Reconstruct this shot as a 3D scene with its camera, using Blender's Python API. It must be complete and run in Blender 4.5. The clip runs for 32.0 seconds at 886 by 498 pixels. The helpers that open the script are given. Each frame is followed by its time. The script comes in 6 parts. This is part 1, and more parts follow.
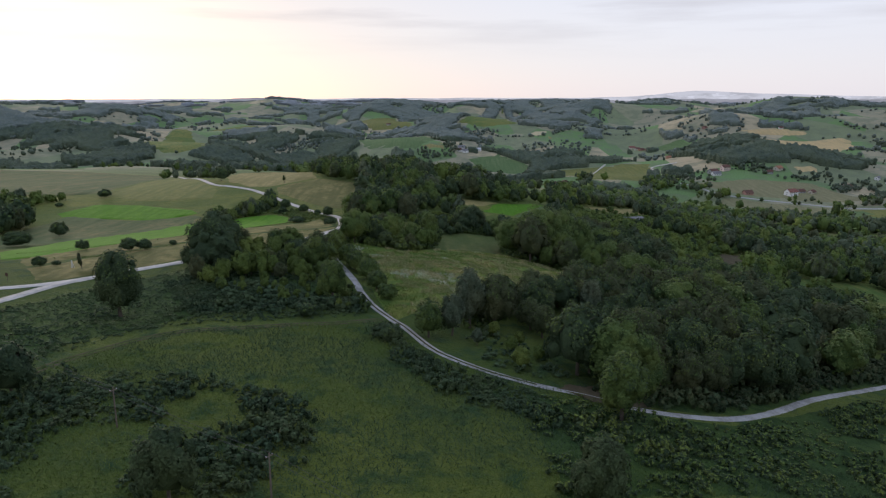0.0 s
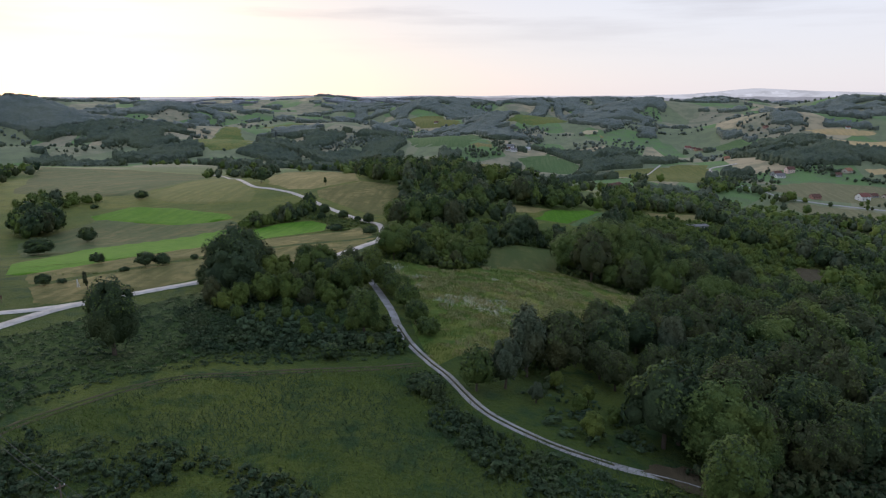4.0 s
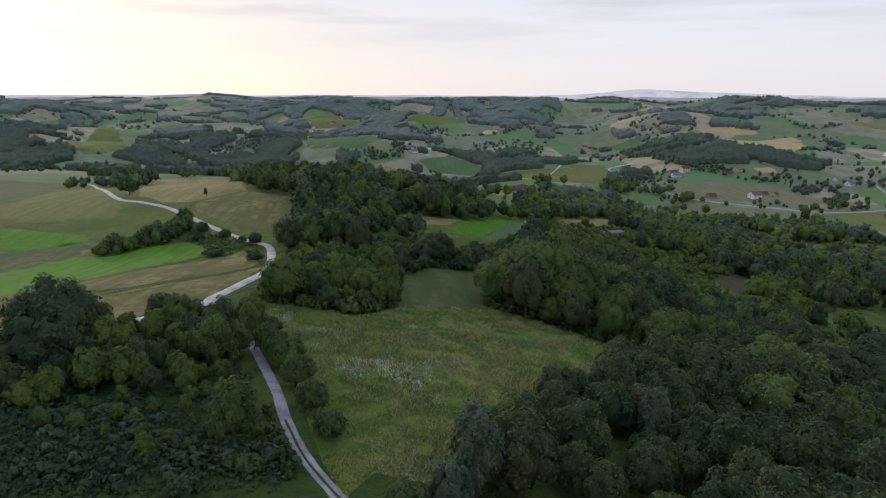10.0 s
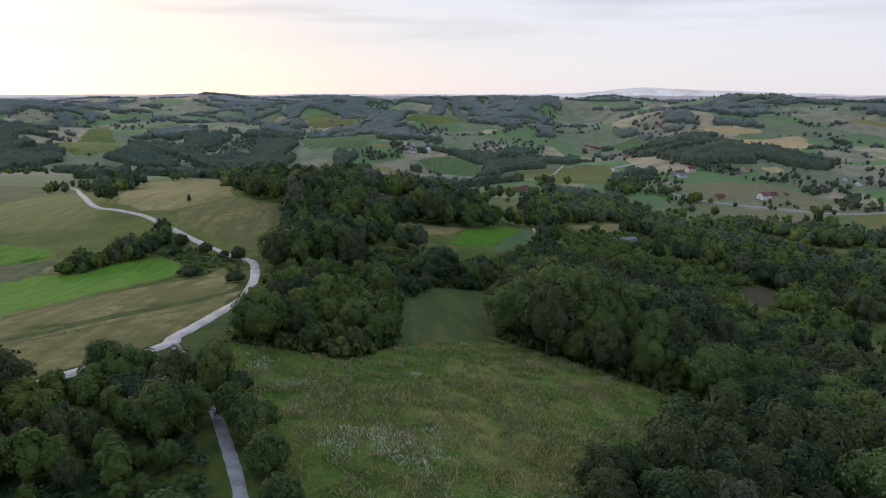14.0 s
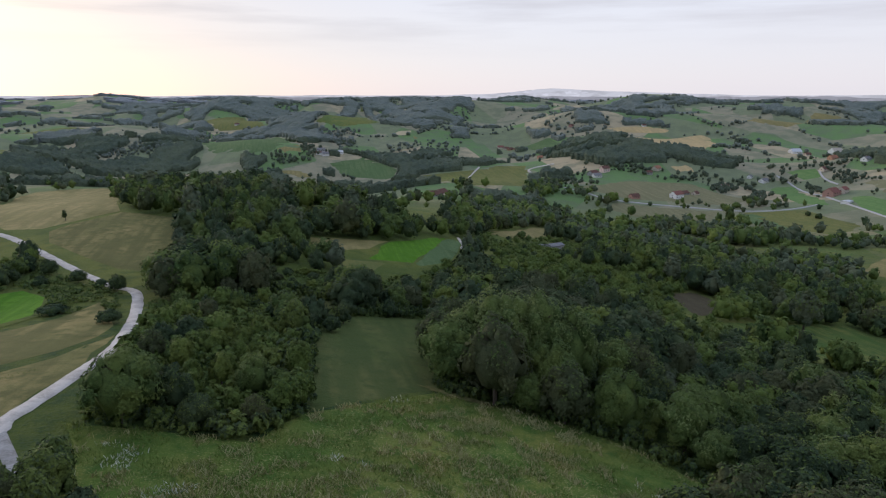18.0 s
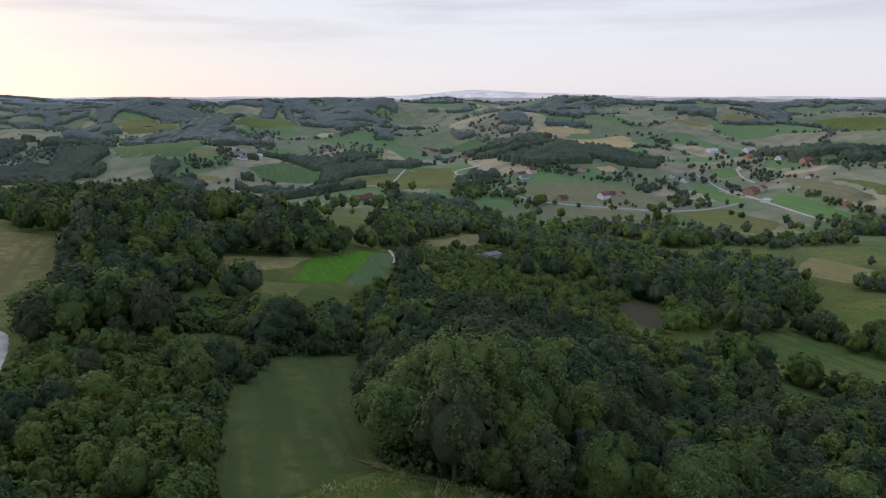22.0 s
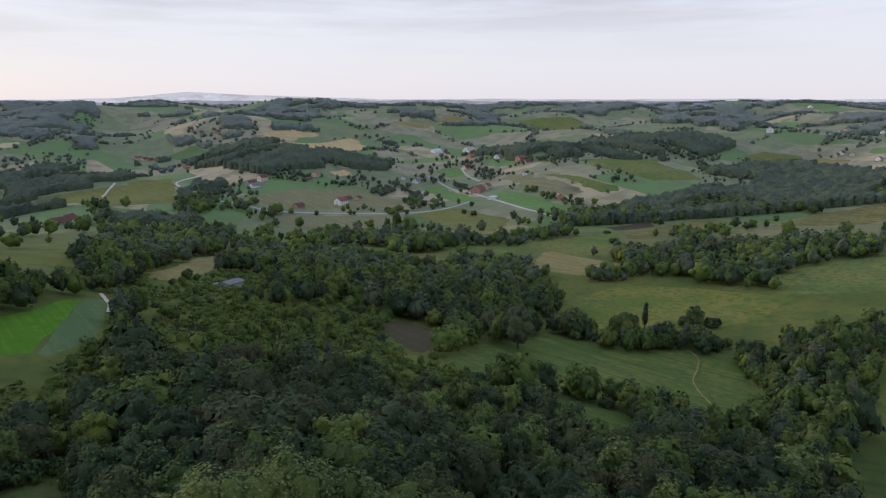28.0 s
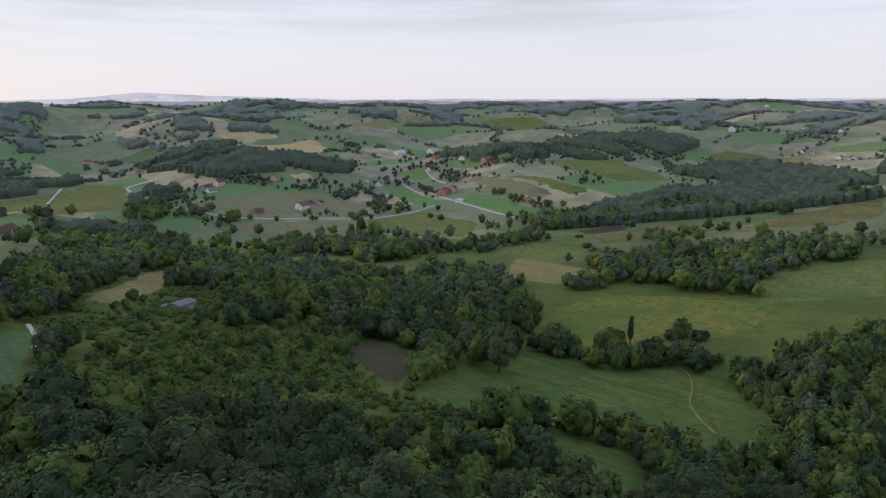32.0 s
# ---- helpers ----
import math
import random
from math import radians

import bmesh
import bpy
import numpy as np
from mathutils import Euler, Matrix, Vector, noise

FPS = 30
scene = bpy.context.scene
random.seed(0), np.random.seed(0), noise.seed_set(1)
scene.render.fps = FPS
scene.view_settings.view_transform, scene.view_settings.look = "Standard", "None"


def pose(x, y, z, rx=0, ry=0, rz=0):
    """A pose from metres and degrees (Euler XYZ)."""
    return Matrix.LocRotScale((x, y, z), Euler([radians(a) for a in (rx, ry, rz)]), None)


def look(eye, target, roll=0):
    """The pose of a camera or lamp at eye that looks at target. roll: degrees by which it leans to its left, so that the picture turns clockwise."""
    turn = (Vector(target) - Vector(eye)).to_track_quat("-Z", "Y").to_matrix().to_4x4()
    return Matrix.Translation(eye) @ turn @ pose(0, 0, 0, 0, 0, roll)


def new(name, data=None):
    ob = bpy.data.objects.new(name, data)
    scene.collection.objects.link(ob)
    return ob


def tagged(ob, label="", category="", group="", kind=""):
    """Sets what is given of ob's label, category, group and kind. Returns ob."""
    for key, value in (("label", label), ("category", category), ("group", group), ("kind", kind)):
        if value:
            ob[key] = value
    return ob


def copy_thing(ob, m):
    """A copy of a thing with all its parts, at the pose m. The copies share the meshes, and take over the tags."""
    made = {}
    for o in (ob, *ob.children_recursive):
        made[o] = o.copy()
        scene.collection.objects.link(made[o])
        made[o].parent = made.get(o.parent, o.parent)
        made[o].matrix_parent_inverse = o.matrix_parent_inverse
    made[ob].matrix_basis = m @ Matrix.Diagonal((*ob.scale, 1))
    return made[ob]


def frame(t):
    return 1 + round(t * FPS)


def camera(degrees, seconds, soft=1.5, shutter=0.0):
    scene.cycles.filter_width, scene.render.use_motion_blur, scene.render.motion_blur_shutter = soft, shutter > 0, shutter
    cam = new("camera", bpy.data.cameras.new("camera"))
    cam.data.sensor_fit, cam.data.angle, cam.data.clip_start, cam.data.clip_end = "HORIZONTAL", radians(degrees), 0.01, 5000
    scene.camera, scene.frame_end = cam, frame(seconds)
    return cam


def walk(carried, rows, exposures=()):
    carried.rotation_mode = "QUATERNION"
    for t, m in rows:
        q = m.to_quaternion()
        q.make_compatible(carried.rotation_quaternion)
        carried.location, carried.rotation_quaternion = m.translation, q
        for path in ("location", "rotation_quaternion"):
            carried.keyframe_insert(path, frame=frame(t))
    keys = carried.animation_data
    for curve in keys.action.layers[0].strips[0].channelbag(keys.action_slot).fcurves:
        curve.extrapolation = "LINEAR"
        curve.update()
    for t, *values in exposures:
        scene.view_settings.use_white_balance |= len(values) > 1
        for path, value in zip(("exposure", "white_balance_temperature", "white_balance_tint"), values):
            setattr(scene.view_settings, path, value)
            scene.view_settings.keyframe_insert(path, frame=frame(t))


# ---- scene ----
FOV = 64.28
cam = camera(FOV, 32.0, soft=1.2)

# seconds, place, turn to the right, tilt, lean
PATH = [
    (0.0, 0.00, 0.00, 100.00, -0.012, -12.220, -0.114),
    (0.5, -0.16, 3.53, 100.09, -0.005, -12.257, -0.065),
    (1.0, -0.30, 7.15, 100.20, -0.006, -12.264, -0.048),
    (1.5, -0.46, 10.88, 100.29, -0.241, -12.276, -0.051),
    (2.0, -0.64, 14.69, 100.36, -2.912, -12.284, -0.051),
    (2.5, -0.80, 18.55, 100.39, -3.890, -12.317, -0.046),
    (3.0, -0.94, 22.43, 100.41, -3.892, -12.359, -0.064),
    (3.5, -1.11, 26.33, 100.43, -3.878, -12.381, -0.085),
    (5.5, -2.07, 42.02, 100.60, -3.755, -12.473, -0.002),
    (6.0, -2.30, 46.00, 100.60, -3.729, -12.491, 0.045),
    (6.5, -2.64, 50.02, 100.58, -3.165, -12.507, 0.065),
    (7.0, -3.01, 54.08, 100.53, -2.028, -12.500, 0.116),
    (7.5, -3.35, 58.20, 100.45, -0.880, -12.497, 0.185),
    (8.0, -3.72, 62.28, 100.36, 0.276, -12.483, 0.199),
    (8.5, -4.11, 66.30, 100.26, 1.332, -12.494, 0.174),
    (9.0, -4.49, 70.25, 100.21, 2.453, -12.476, 0.186),
    (9.5, -4.82, 74.10, 100.18, 3.644, -12.453, 0.172),
    (10.0, -4.98, 77.86, 100.18, 4.402, -12.430, 0.180),
    (10.5, -5.03, 81.59, 100.21, 4.381, -12.447, 0.118),
    (11.0, -5.00, 85.38, 100.24, 4.359, -12.453, 0.095),
    (11.5, -4.95, 89.26, 100.25, 4.335, -12.457, 0.079),
    (12.0, -4.92, 93.21, 100.22, 4.339, -12.480, 0.068),
    (12.5, -4.88, 97.19, 100.18, 4.320, -12.497, 0.035),
    (13.0, -4.80, 101.19, 100.10, 4.302, -12.495, 0.026),
    (13.5, -4.70, 105.23, 100.02, 4.281, -12.507, 0.029),
    (15.5, -4.18, 121.91, 99.54, 6.765, -12.505, -0.012),
    (16.0, -4.04, 126.12, 99.42, 7.701, -12.486, -0.032),
    (16.5, -3.88, 130.33, 99.31, 8.659, -12.473, -0.022),
    (17.0, -3.70, 134.54, 99.21, 9.607, -12.439, -0.012),
    (17.5, -3.49, 138.74, 99.12, 10.559, -12.448, 0.019),
    (18.0, -3.24, 142.95, 99.04, 11.503, -12.427, -0.033),
    (18.5, -2.94, 147.14, 98.96, 12.463, -12.436, -0.004),
    (19.0, -2.59, 151.30, 98.89, 13.431, -12.433, -0.010),
    (19.5, -2.22, 155.41, 98.81, 14.377, -12.413, -0.028),
    (20.0, -1.78, 159.46, 98.72, 15.310, -12.402, -0.019),
    (20.5, -1.27, 163.44, 98.59, 16.093, -12.369, -0.051),
    (21.0, -0.70, 167.34, 98.45, 16.738, -12.387, 0.000),
    (21.5, -0.04, 171.14, 98.33, 17.294, -12.366, -0.006),
    (22.0, 0.64, 174.82, 98.23, 17.710, -12.321, -0.044),
    (22.5, 1.35, 178.42, 98.15, 18.213, -12.305, -0.088),
    (23.0, 2.10, 182.03, 98.13, 19.199, -12.310, -0.052),
    (23.5, 2.84, 185.66, 98.15, 23.429, -12.268, -0.015),
    (24.0, 3.57, 189.28, 98.18, 27.651, -12.260, -0.026),
    (24.5, 4.37, 192.86, 98.20, 30.010, -12.238, -0.018),
    (25.0, 5.17, 196.42, 98.23, 32.112, -12.226, -0.002),
    (25.5, 6.06, 199.92, 98.25, 33.660, -12.229, 0.000),
    (27.5, 11.21, 213.52, 98.72, 38.073, -12.134, -0.022),
    (28.0, 12.70, 217.01, 98.84, 39.585, -12.141, -0.055),
    (28.5, 14.34, 220.47, 98.95, 39.575, -12.146, -0.061),
    (29.0, 16.15, 223.85, 99.03, 39.558, -12.125, -0.102),
    (29.5, 18.09, 227.17, 99.08, 39.543, -12.129, -0.111),
    (30.0, 20.07, 230.44, 99.11, 40.476, -12.134, -0.107),
    (30.5, 22.03, 233.68, 99.14, 42.026, -12.142, -0.139),
    (31.0, 24.04, 236.86, 99.18, 42.148, -12.148, -0.162),
    (31.5, 26.12, 240.00, 99.23, 42.194, -12.147, -0.193),
    (32.0, 28.19, 243.16, 99.31, 42.697, -12.147, -0.198),
]
walk(cam, [(t, pose(x, y, z, 90 + tilt, 0, -turn) @ pose(0, 0, 0, 0, 0, lean)) for t, x, y, z, turn, tilt, lean in PATH])

# ---- light: dusk under a hazy sky, the sun low behind thin cloud ----
SUN_TURN, SUN_HEIGHT = -30.0, 9.0

world = bpy.data.worlds.new("dusk_sky")
scene.world = world
world.use_nodes = True
wt = world.node_tree
wt.nodes.clear()


def wnode(kind, **values):
    n = wt.nodes.new(kind)
    for key, value in values.items():
        n.inputs[key].default_value = value
    return n


def wmath(op, a, b=None, clamp=False):
    n = wt.nodes.new("ShaderNodeMath")
    n.operation, n.use_clamp = op, clamp
    for i, v in enumerate((a, b)):
        if v is None:
            continue
        if isinstance(v, (int, float)):
            n.inputs[i].default_value = v
        else:
            wt.links.new(v, n.inputs[i])
    return n.outputs[0]


def wmix(fac, a, b):
    n = wt.nodes.new("ShaderNodeMix")
    n.data_type = "RGBA"
    for i, v in ((0, fac), (6, a), (7, b)):
        if isinstance(v, (int, float)):
            n.inputs[i].default_value = v
        elif isinstance(v, tuple):
            n.inputs[i].default_value = (*v, 1)
        else:
            wt.links.new(v, n.inputs[i])
    return n.outputs[2]


coords = wnode("ShaderNodeTexCoord")
split = wnode("ShaderNodeSeparateXYZ")
wt.links.new(coords.outputs["Generated"], split.inputs[0])
up = split.outputs[2]
sx, sy = math.sin(radians(SUN_TURN)), math.cos(radians(SUN_TURN))
flat = wmath("SQRT", wmath("ADD", wmath("MULTIPLY", split.outputs[0], split.outputs[0]), wmath("ADD", wmath("MULTIPLY", split.outputs[1], split.outputs[1]), 1e-4)))
toward = wmath("DIVIDE", wmath("ADD", wmath("MULTIPLY", split.outputs[0], sx), wmath("MULTIPLY", split.outputs[1], sy)), flat)
glow = wmath("POWER", wmath("ADD", wmath("MULTIPLY", toward, 0.5), 0.5, True), 15.0)
low = wmath("POWER", wmath("SUBTRACT", 1.0, wmath("ABSOLUTE", up), True), 9.0)
high = wmath("MULTIPLY", up, 3.0, True)
veil = wmix(high, (0.80, 0.785, 0.88), (0.76, 0.83, 1.02))
veil = wmix(wmath("MULTIPLY", glow, 0.95, True), veil, (0.74, 0.665, 0.69))
core = wmath("POWER", wmath("ADD", wmath("MULTIPLY", toward, 0.5), 0.5, True), 60.0)
veil = wmix(wmath("MULTIPLY", wmath("MULTIPLY", core, low), 0.8, True), veil, (1.04, 0.85, 0.90))
# long thin streaks of cloud
stretch = wnode("ShaderNodeMapping")
stretch.inputs["Scale"].default_value = (1.4, 1.4, 16.0)
stretch.inputs["Rotation"].default_value = (0.03, 0.05, 0.3)
wt.links.new(coords.outputs["Generated"], stretch.inputs[0])
streak = wnode("ShaderNodeTexNoise", Scale=2.2, Detail=6.0, Roughness=0.55)
wt.links.new(stretch.outputs[0], streak.inputs["Vector"])
cloud = wmath("MULTIPLY", wmath("SUBTRACT", streak.outputs[0], 0.44, True), 4.5, True)
cloud = wmath("MULTIPLY", cloud, wmath("MULTIPLY", wmath("SUBTRACT", up, 0.045, True), 9.0, True), True)
veil = wmix(wmath("MULTIPLY", cloud, 0.7), veil, (0.53, 0.51, 0.57))
# dusk deepens towards the zenith
zenith = wmath("MULTIPLY", wmath("SUBTRACT", up, 0.22, True), 2.2, True)
veil = wmix(zenith, veil, (0.56, 0.67, 0.98))
# the side away from the sun is the darker one
behind = wmath("MULTIPLY", wmath("ADD", wmath("MULTIPLY", toward, 0.5), 0.5, True), 2.6, True)
behind = wmath("ADD", wmath("MULTIPLY", behind, 0.42), 0.58)
behind = wmath("MAXIMUM", behind, wmath("MULTIPLY", up, 1.6, True))
veil = wmix(behind, (0.0, 0.0, 0.0), veil)
sky = wnode("ShaderNodeTexSky")
sky.sky_type, sky.sun_disc = "NISHITA", False
sky.sun_elevation, sky.sun_rotation = radians(SUN_HEIGHT), radians(SUN_TURN)
sky.dust_density = 0.6
clear = wnode("ShaderNodeBackground", Strength=0.05)
hazy = wnode("ShaderNodeBackground", Strength=0.92)
wt.links.new(sky.outputs[0], clear.inputs[0])
wt.links.new(wmath("SUBTRACT", 0.022, wmath("MULTIPLY", cloud, 0.014)), clear.inputs[1])
wt.links.new(veil, hazy.inputs[0])
both = wnode("ShaderNodeAddShader")
wt.links.new(clear.outputs[0], both.inputs[0])
wt.links.new(hazy.outputs[0], both.inputs[1])
wout = wnode("ShaderNodeOutputWorld")
wt.links.new(both.outputs[0], wout.inputs[0])

lamp = bpy.data.lights.new("sun", "SUN")
lamp.energy, lamp.angle, lamp.color = 1.5, radians(18), (1.0, 0.86, 0.70)
sun = new("sun", lamp)
sd = Vector((sx * math.cos(radians(SUN_HEIGHT)), sy * math.cos(radians(SUN_HEIGHT)), math.sin(radians(SUN_HEIGHT))))
sun.matrix_world = look(sd * 100, (0, 0, 0))

# ---- materials ----
MATS = {}


class Nodes:
    """A material's node tree with short ways to add to it."""

    def __init__(self, name, rough=0.9, gloss=0.02, sheen=0.0):
        self.mat = bpy.data.materials.new(name)
        self.mat.use_nodes = True
        self.tree = self.mat.node_tree
        self.bsdf = self.tree.nodes["Principled BSDF"]
        self.bsdf.inputs["Roughness"].default_value = rough
        self.bsdf.inputs["Specular IOR Level"].default_value = gloss
        # Bluish sheen: on far foliage it takes the place of haze.
        self.bsdf.inputs["Sheen Weight"].default_value = sheen
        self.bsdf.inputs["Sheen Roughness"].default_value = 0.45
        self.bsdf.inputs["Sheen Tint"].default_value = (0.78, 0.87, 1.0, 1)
        MATS[name] = self.mat

    def put(self, value, socket):
        if isinstance(value, (int, float)):
            socket.default_value = value
        elif isinstance(value, tuple):
            socket.default_value = (*value, 1) if len(socket.default_value) == 4 else value
        else:
            self.tree.links.new(value, socket)

    def place(self):
        return self.tree.nodes.new("ShaderNodeNewGeometry").outputs["Position"]

    def noise(self, scale, detail=3.0, rough=0.6, vector=None, squash=None):
        n = self.tree.nodes.new("ShaderNodeTexNoise")
        n.inputs["Scale"].default_value, n.inputs["Detail"].default_value, n.inputs["Roughness"].default_value = scale, detail, rough
        v = vector or self.place()
        if squash:
            m = self.tree.nodes.new("ShaderNodeMapping")
            m.inputs["Scale"].default_value, m.inputs["Rotation"].default_value = squash[0], (0, 0, squash[1])
            self.tree.links.new(v, m.inputs[0])
            v = m.outputs[0]
        self.tree.links.new(v, n.inputs["Vector"])
        return n.outputs[0]

    def calc(self, op, a, b=0.0, clamp=False):
        n = self.tree.nodes.new("ShaderNodeMath")
        n.operation, n.use_clamp = op, clamp
        self.put(a, n.inputs[0])
        self.put(b, n.inputs[1])
        return n.outputs[0]

    def step(self, value, low, high):
        n = self.tree.nodes.new("ShaderNodeMapRange")
        n.interpolation_type = "SMOOTHSTEP"
        self.put(value, n.inputs[0])
        n.inputs[1].default_value, n.inputs[2].default_value = low, high
        return n.outputs[0]

    def mix(self, fac, a, b):
        n = self.tree.nodes.new("ShaderNodeMix")
        n.data_type = "RGBA"
        self.put(fac, n.inputs[0])
        self.put(a, n.inputs[6])
        self.put(b, n.inputs[7])
        return n.outputs[2]

    def colour(self, c):
        self.put(c, self.bsdf.inputs["Base Color"])
        return self

    def bump(self, height, strength=0.5, distance=0.3):
        n = self.tree.nodes.new("ShaderNodeBump")
        n.inputs["Strength"].default_value, n.inputs["Distance"].default_value = strength, distance
        self.tree.links.new(height, n.inputs["Height"])
        self.tree.links.new(n.outputs[0], self.bsdf.inputs["Normal"])
        return self

    def island(self):
        return self.tree.nodes.new("ShaderNodeNewGeometry").outputs["Random Per Island"]

    def single(self):
        return self.tree.nodes.new("ShaderNodeObjectInfo").outputs["Random"]


def grass_material(name, base, dry, dark, rows=None, fleck=None, patch=0.05):
    """Grass or crop: large patches, tufts and, where sown, rows along a bearing."""
    m = Nodes(name, 0.9, 0.03, 0.012)
    big, mid, fine = m.noise(patch * 0.35, 3), m.noise(0.22, 4, 0.7), m.noise(1.6, 3, 0.7)
    c = m.mix(m.step(big, 0.36, 0.66), base, dry)
    c = m.mix(m.calc("MULTIPLY", m.step(m.noise(0.055, 4, 0.7), 0.46, 0.60), 0.6), c, dry)
    c = m.mix(m.step(mid, 0.42, 0.68), c, dark)
    c = m.mix(m.calc("MULTIPLY", m.step(fine, 0.45, 0.75), 0.5), c, dark)
    if rows:
        width, bearing = rows
        lines = m.noise(1.0, 2, 0.5, squash=((1.0 / width, 0.02, 0.02), radians(bearing)))
        c = m.mix(m.calc("MULTIPLY", m.step(lines, 0.40, 0.62), 0.75), c, dark)
    if fleck:
        spots = m.noise(2.6, 2, 0.6)
        zone = m.noise(0.045, 2)
        c = m.mix(m.calc("MULTIPLY", m.step(spots, 0.53, 0.66), m.calc("ADD", 0.25, m.step(zone, 0.42, 0.62), True)), c, fleck)
    m.colour(c)
    m.bump(m.calc("ADD", m.calc("MULTIPLY", mid, 1.2), fine), 0.7, 0.5)
    return m


grass_material("rough_grass", (0.054, 0.092, 0.016), (0.084, 0.112, 0.017), (0.027, 0.056, 0.012))
grass_material("bracken", (0.038, 0.068, 0.021), (0.056, 0.088, 0.022), (0.022, 0.044, 0.014))
grass_material("meadow", (0.086, 0.146, 0.026), (0.172, 0.182, 0.042), (0.058, 0.112, 0.020), fleck=(0.278, 0.260, 0.101), patch=0.12)
grass_material("mown", (0.090, 0.116, 0.034), (0.135, 0.136, 0.048), (0.066, 0.092, 0.027), rows=(4.0, 30), patch=0.09)
grass_material("meadow2", (0.128, 0.170, 0.038), (0.239, 0.208, 0.053), (0.087, 0.132, 0.030), patch=0.08)
grass_material("meadow3", (0.095, 0.148, 0.034), (0.176, 0.176, 0.050), (0.068, 0.114, 0.028), rows=(3.0, 70), patch=0.09)
grass_material("pasture", (0.098, 0.126, 0.052), (0.161, 0.148, 0.063), (0.071, 0.100, 0.040), rows=(6.0, 60))
grass_material("pasture2", (0.131, 0.179, 0.052), (0.226, 0.214, 0.063), (0.085, 0.130, 0.038))
grass_material("hay", (0.216, 0.198, 0.067), (0.196, 0.191, 0.058), (0.133, 0.150, 0.048), rows=(5.0, 35), patch=0.09)
grass_material("crop", (0.108, 0.235, 0.022), (0.124, 0.245, 0.026), (0.077, 0.180, 0.017), rows=(1.6, -62))
# Two crop greens, muted by haze put into their base colour.
grass_material("hazy_crop", (0.155, 0.256, 0.081), (0.186, 0.269, 0.092), (0.122, 0.213, 0.068), rows=(3.0, 20))
grass_material("darkcrop", (0.124, 0.186, 0.073), (0.151, 0.198, 0.082), (0.096, 0.150, 0.059), rows=(3.0, 20))
grass_material("stubble", (0.348, 0.273, 0.119), (0.276, 0.231, 0.092), (0.213, 0.188, 0.073), rows=(4.0, 50))
grass_material("stubble2", (0.275, 0.222, 0.088), (0.165, 0.158, 0.056), (0.120, 0.118, 0.042), rows=(4.0, -62), patch=0.10)
# Golden wheat, its base raised to carry the low sun's glow.
grass_material("gold", (0.620, 0.434, 0.209), (0.563, 0.406, 0.196), (0.433, 0.336, 0.164), rows=(8.0, 75))
grass_material("pale", (0.536, 0.442, 0.269), (0.495, 0.403, 0.246), (0.402, 0.338, 0.199))
grass_material("earth", (0.113, 0.088, 0.052), (0.093, 0.085, 0.045), (0.082, 0.066, 0.038), rows=(3.0, 40))
grass_material("plough", (0.106, 0.074, 0.052), (0.092, 0.067, 0.049), (0.074, 0.054, 0.038), rows=(3.0, 70))
grass_material("fallow", (0.239, 0.225, 0.115), (0.265, 0.232, 0.128), (0.187, 0.181, 0.091), rows=(6.0, 15))


def land_material():
    """Open land: rough grass near by, a patchwork of small fields and woods further off, painted paler there in place
    of haze.
    """
    m = Nodes("land", 0.9, 0.03, 0.03)
    big, mid, fine = m.noise(0.018, 3), m.noise(0.16, 5, 0.7), m.noise(1.5, 3, 0.7)
    near = m.mix(m.step(big, 0.38, 0.64), (0.062, 0.090, 0.018), (0.106, 0.128, 0.025))
    near = m.mix(m.step(mid, 0.45, 0.68), near, (0.034, 0.066, 0.022))
    near = m.mix(m.calc("MULTIPLY", m.step(fine, 0.45, 0.75), 0.55), near, (0.025, 0.050, 0.017))
    valley = m.mix(m.step(big, 0.38, 0.64), (0.098, 0.130, 0.030), (0.160, 0.168, 0.040))
    valley = m.mix(m.calc("MULTIPLY", m.step(mid, 0.45, 0.68), 0.6), valley, (0.066, 0.098, 0.026))
    cell = m.tree.nodes.new("ShaderNodeTexVoronoi")
    cell.feature = "F1"
    cell.inputs["Scale"].default_value, cell.inputs["Randomness"].default_value = 1.0, 0.9
    mp = m.tree.nodes.new("ShaderNodeMapping")
    mp.inputs["Scale"].default_value, mp.inputs["Rotation"].default_value = (0.0105, 0.0062, 0.0), (0, 0, 0.6)
    m.tree.links.new(m.place(), mp.inputs[0])
    m.tree.links.new(mp.outputs[0], cell.inputs["Vector"])
    parts = m.tree.nodes.new("ShaderNodeSeparateColor")
    m.tree.links.new(cell.outputs["Color"], parts.inputs[0])
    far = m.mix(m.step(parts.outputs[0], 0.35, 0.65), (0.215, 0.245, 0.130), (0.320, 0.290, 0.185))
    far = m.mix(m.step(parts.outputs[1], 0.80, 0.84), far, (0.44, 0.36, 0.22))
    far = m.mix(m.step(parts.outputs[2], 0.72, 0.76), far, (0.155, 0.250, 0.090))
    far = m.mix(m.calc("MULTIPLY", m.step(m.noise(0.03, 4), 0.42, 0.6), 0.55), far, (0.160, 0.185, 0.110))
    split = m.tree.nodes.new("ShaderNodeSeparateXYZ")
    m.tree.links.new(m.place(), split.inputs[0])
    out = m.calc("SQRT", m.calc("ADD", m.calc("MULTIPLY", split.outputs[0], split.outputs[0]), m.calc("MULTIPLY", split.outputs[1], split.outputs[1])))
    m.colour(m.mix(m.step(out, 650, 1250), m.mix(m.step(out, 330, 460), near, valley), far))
    m.bump(m.calc("ADD", m.calc("MULTIPLY", mid, 1.6), fine), 0.8, 0.7)


land_material()


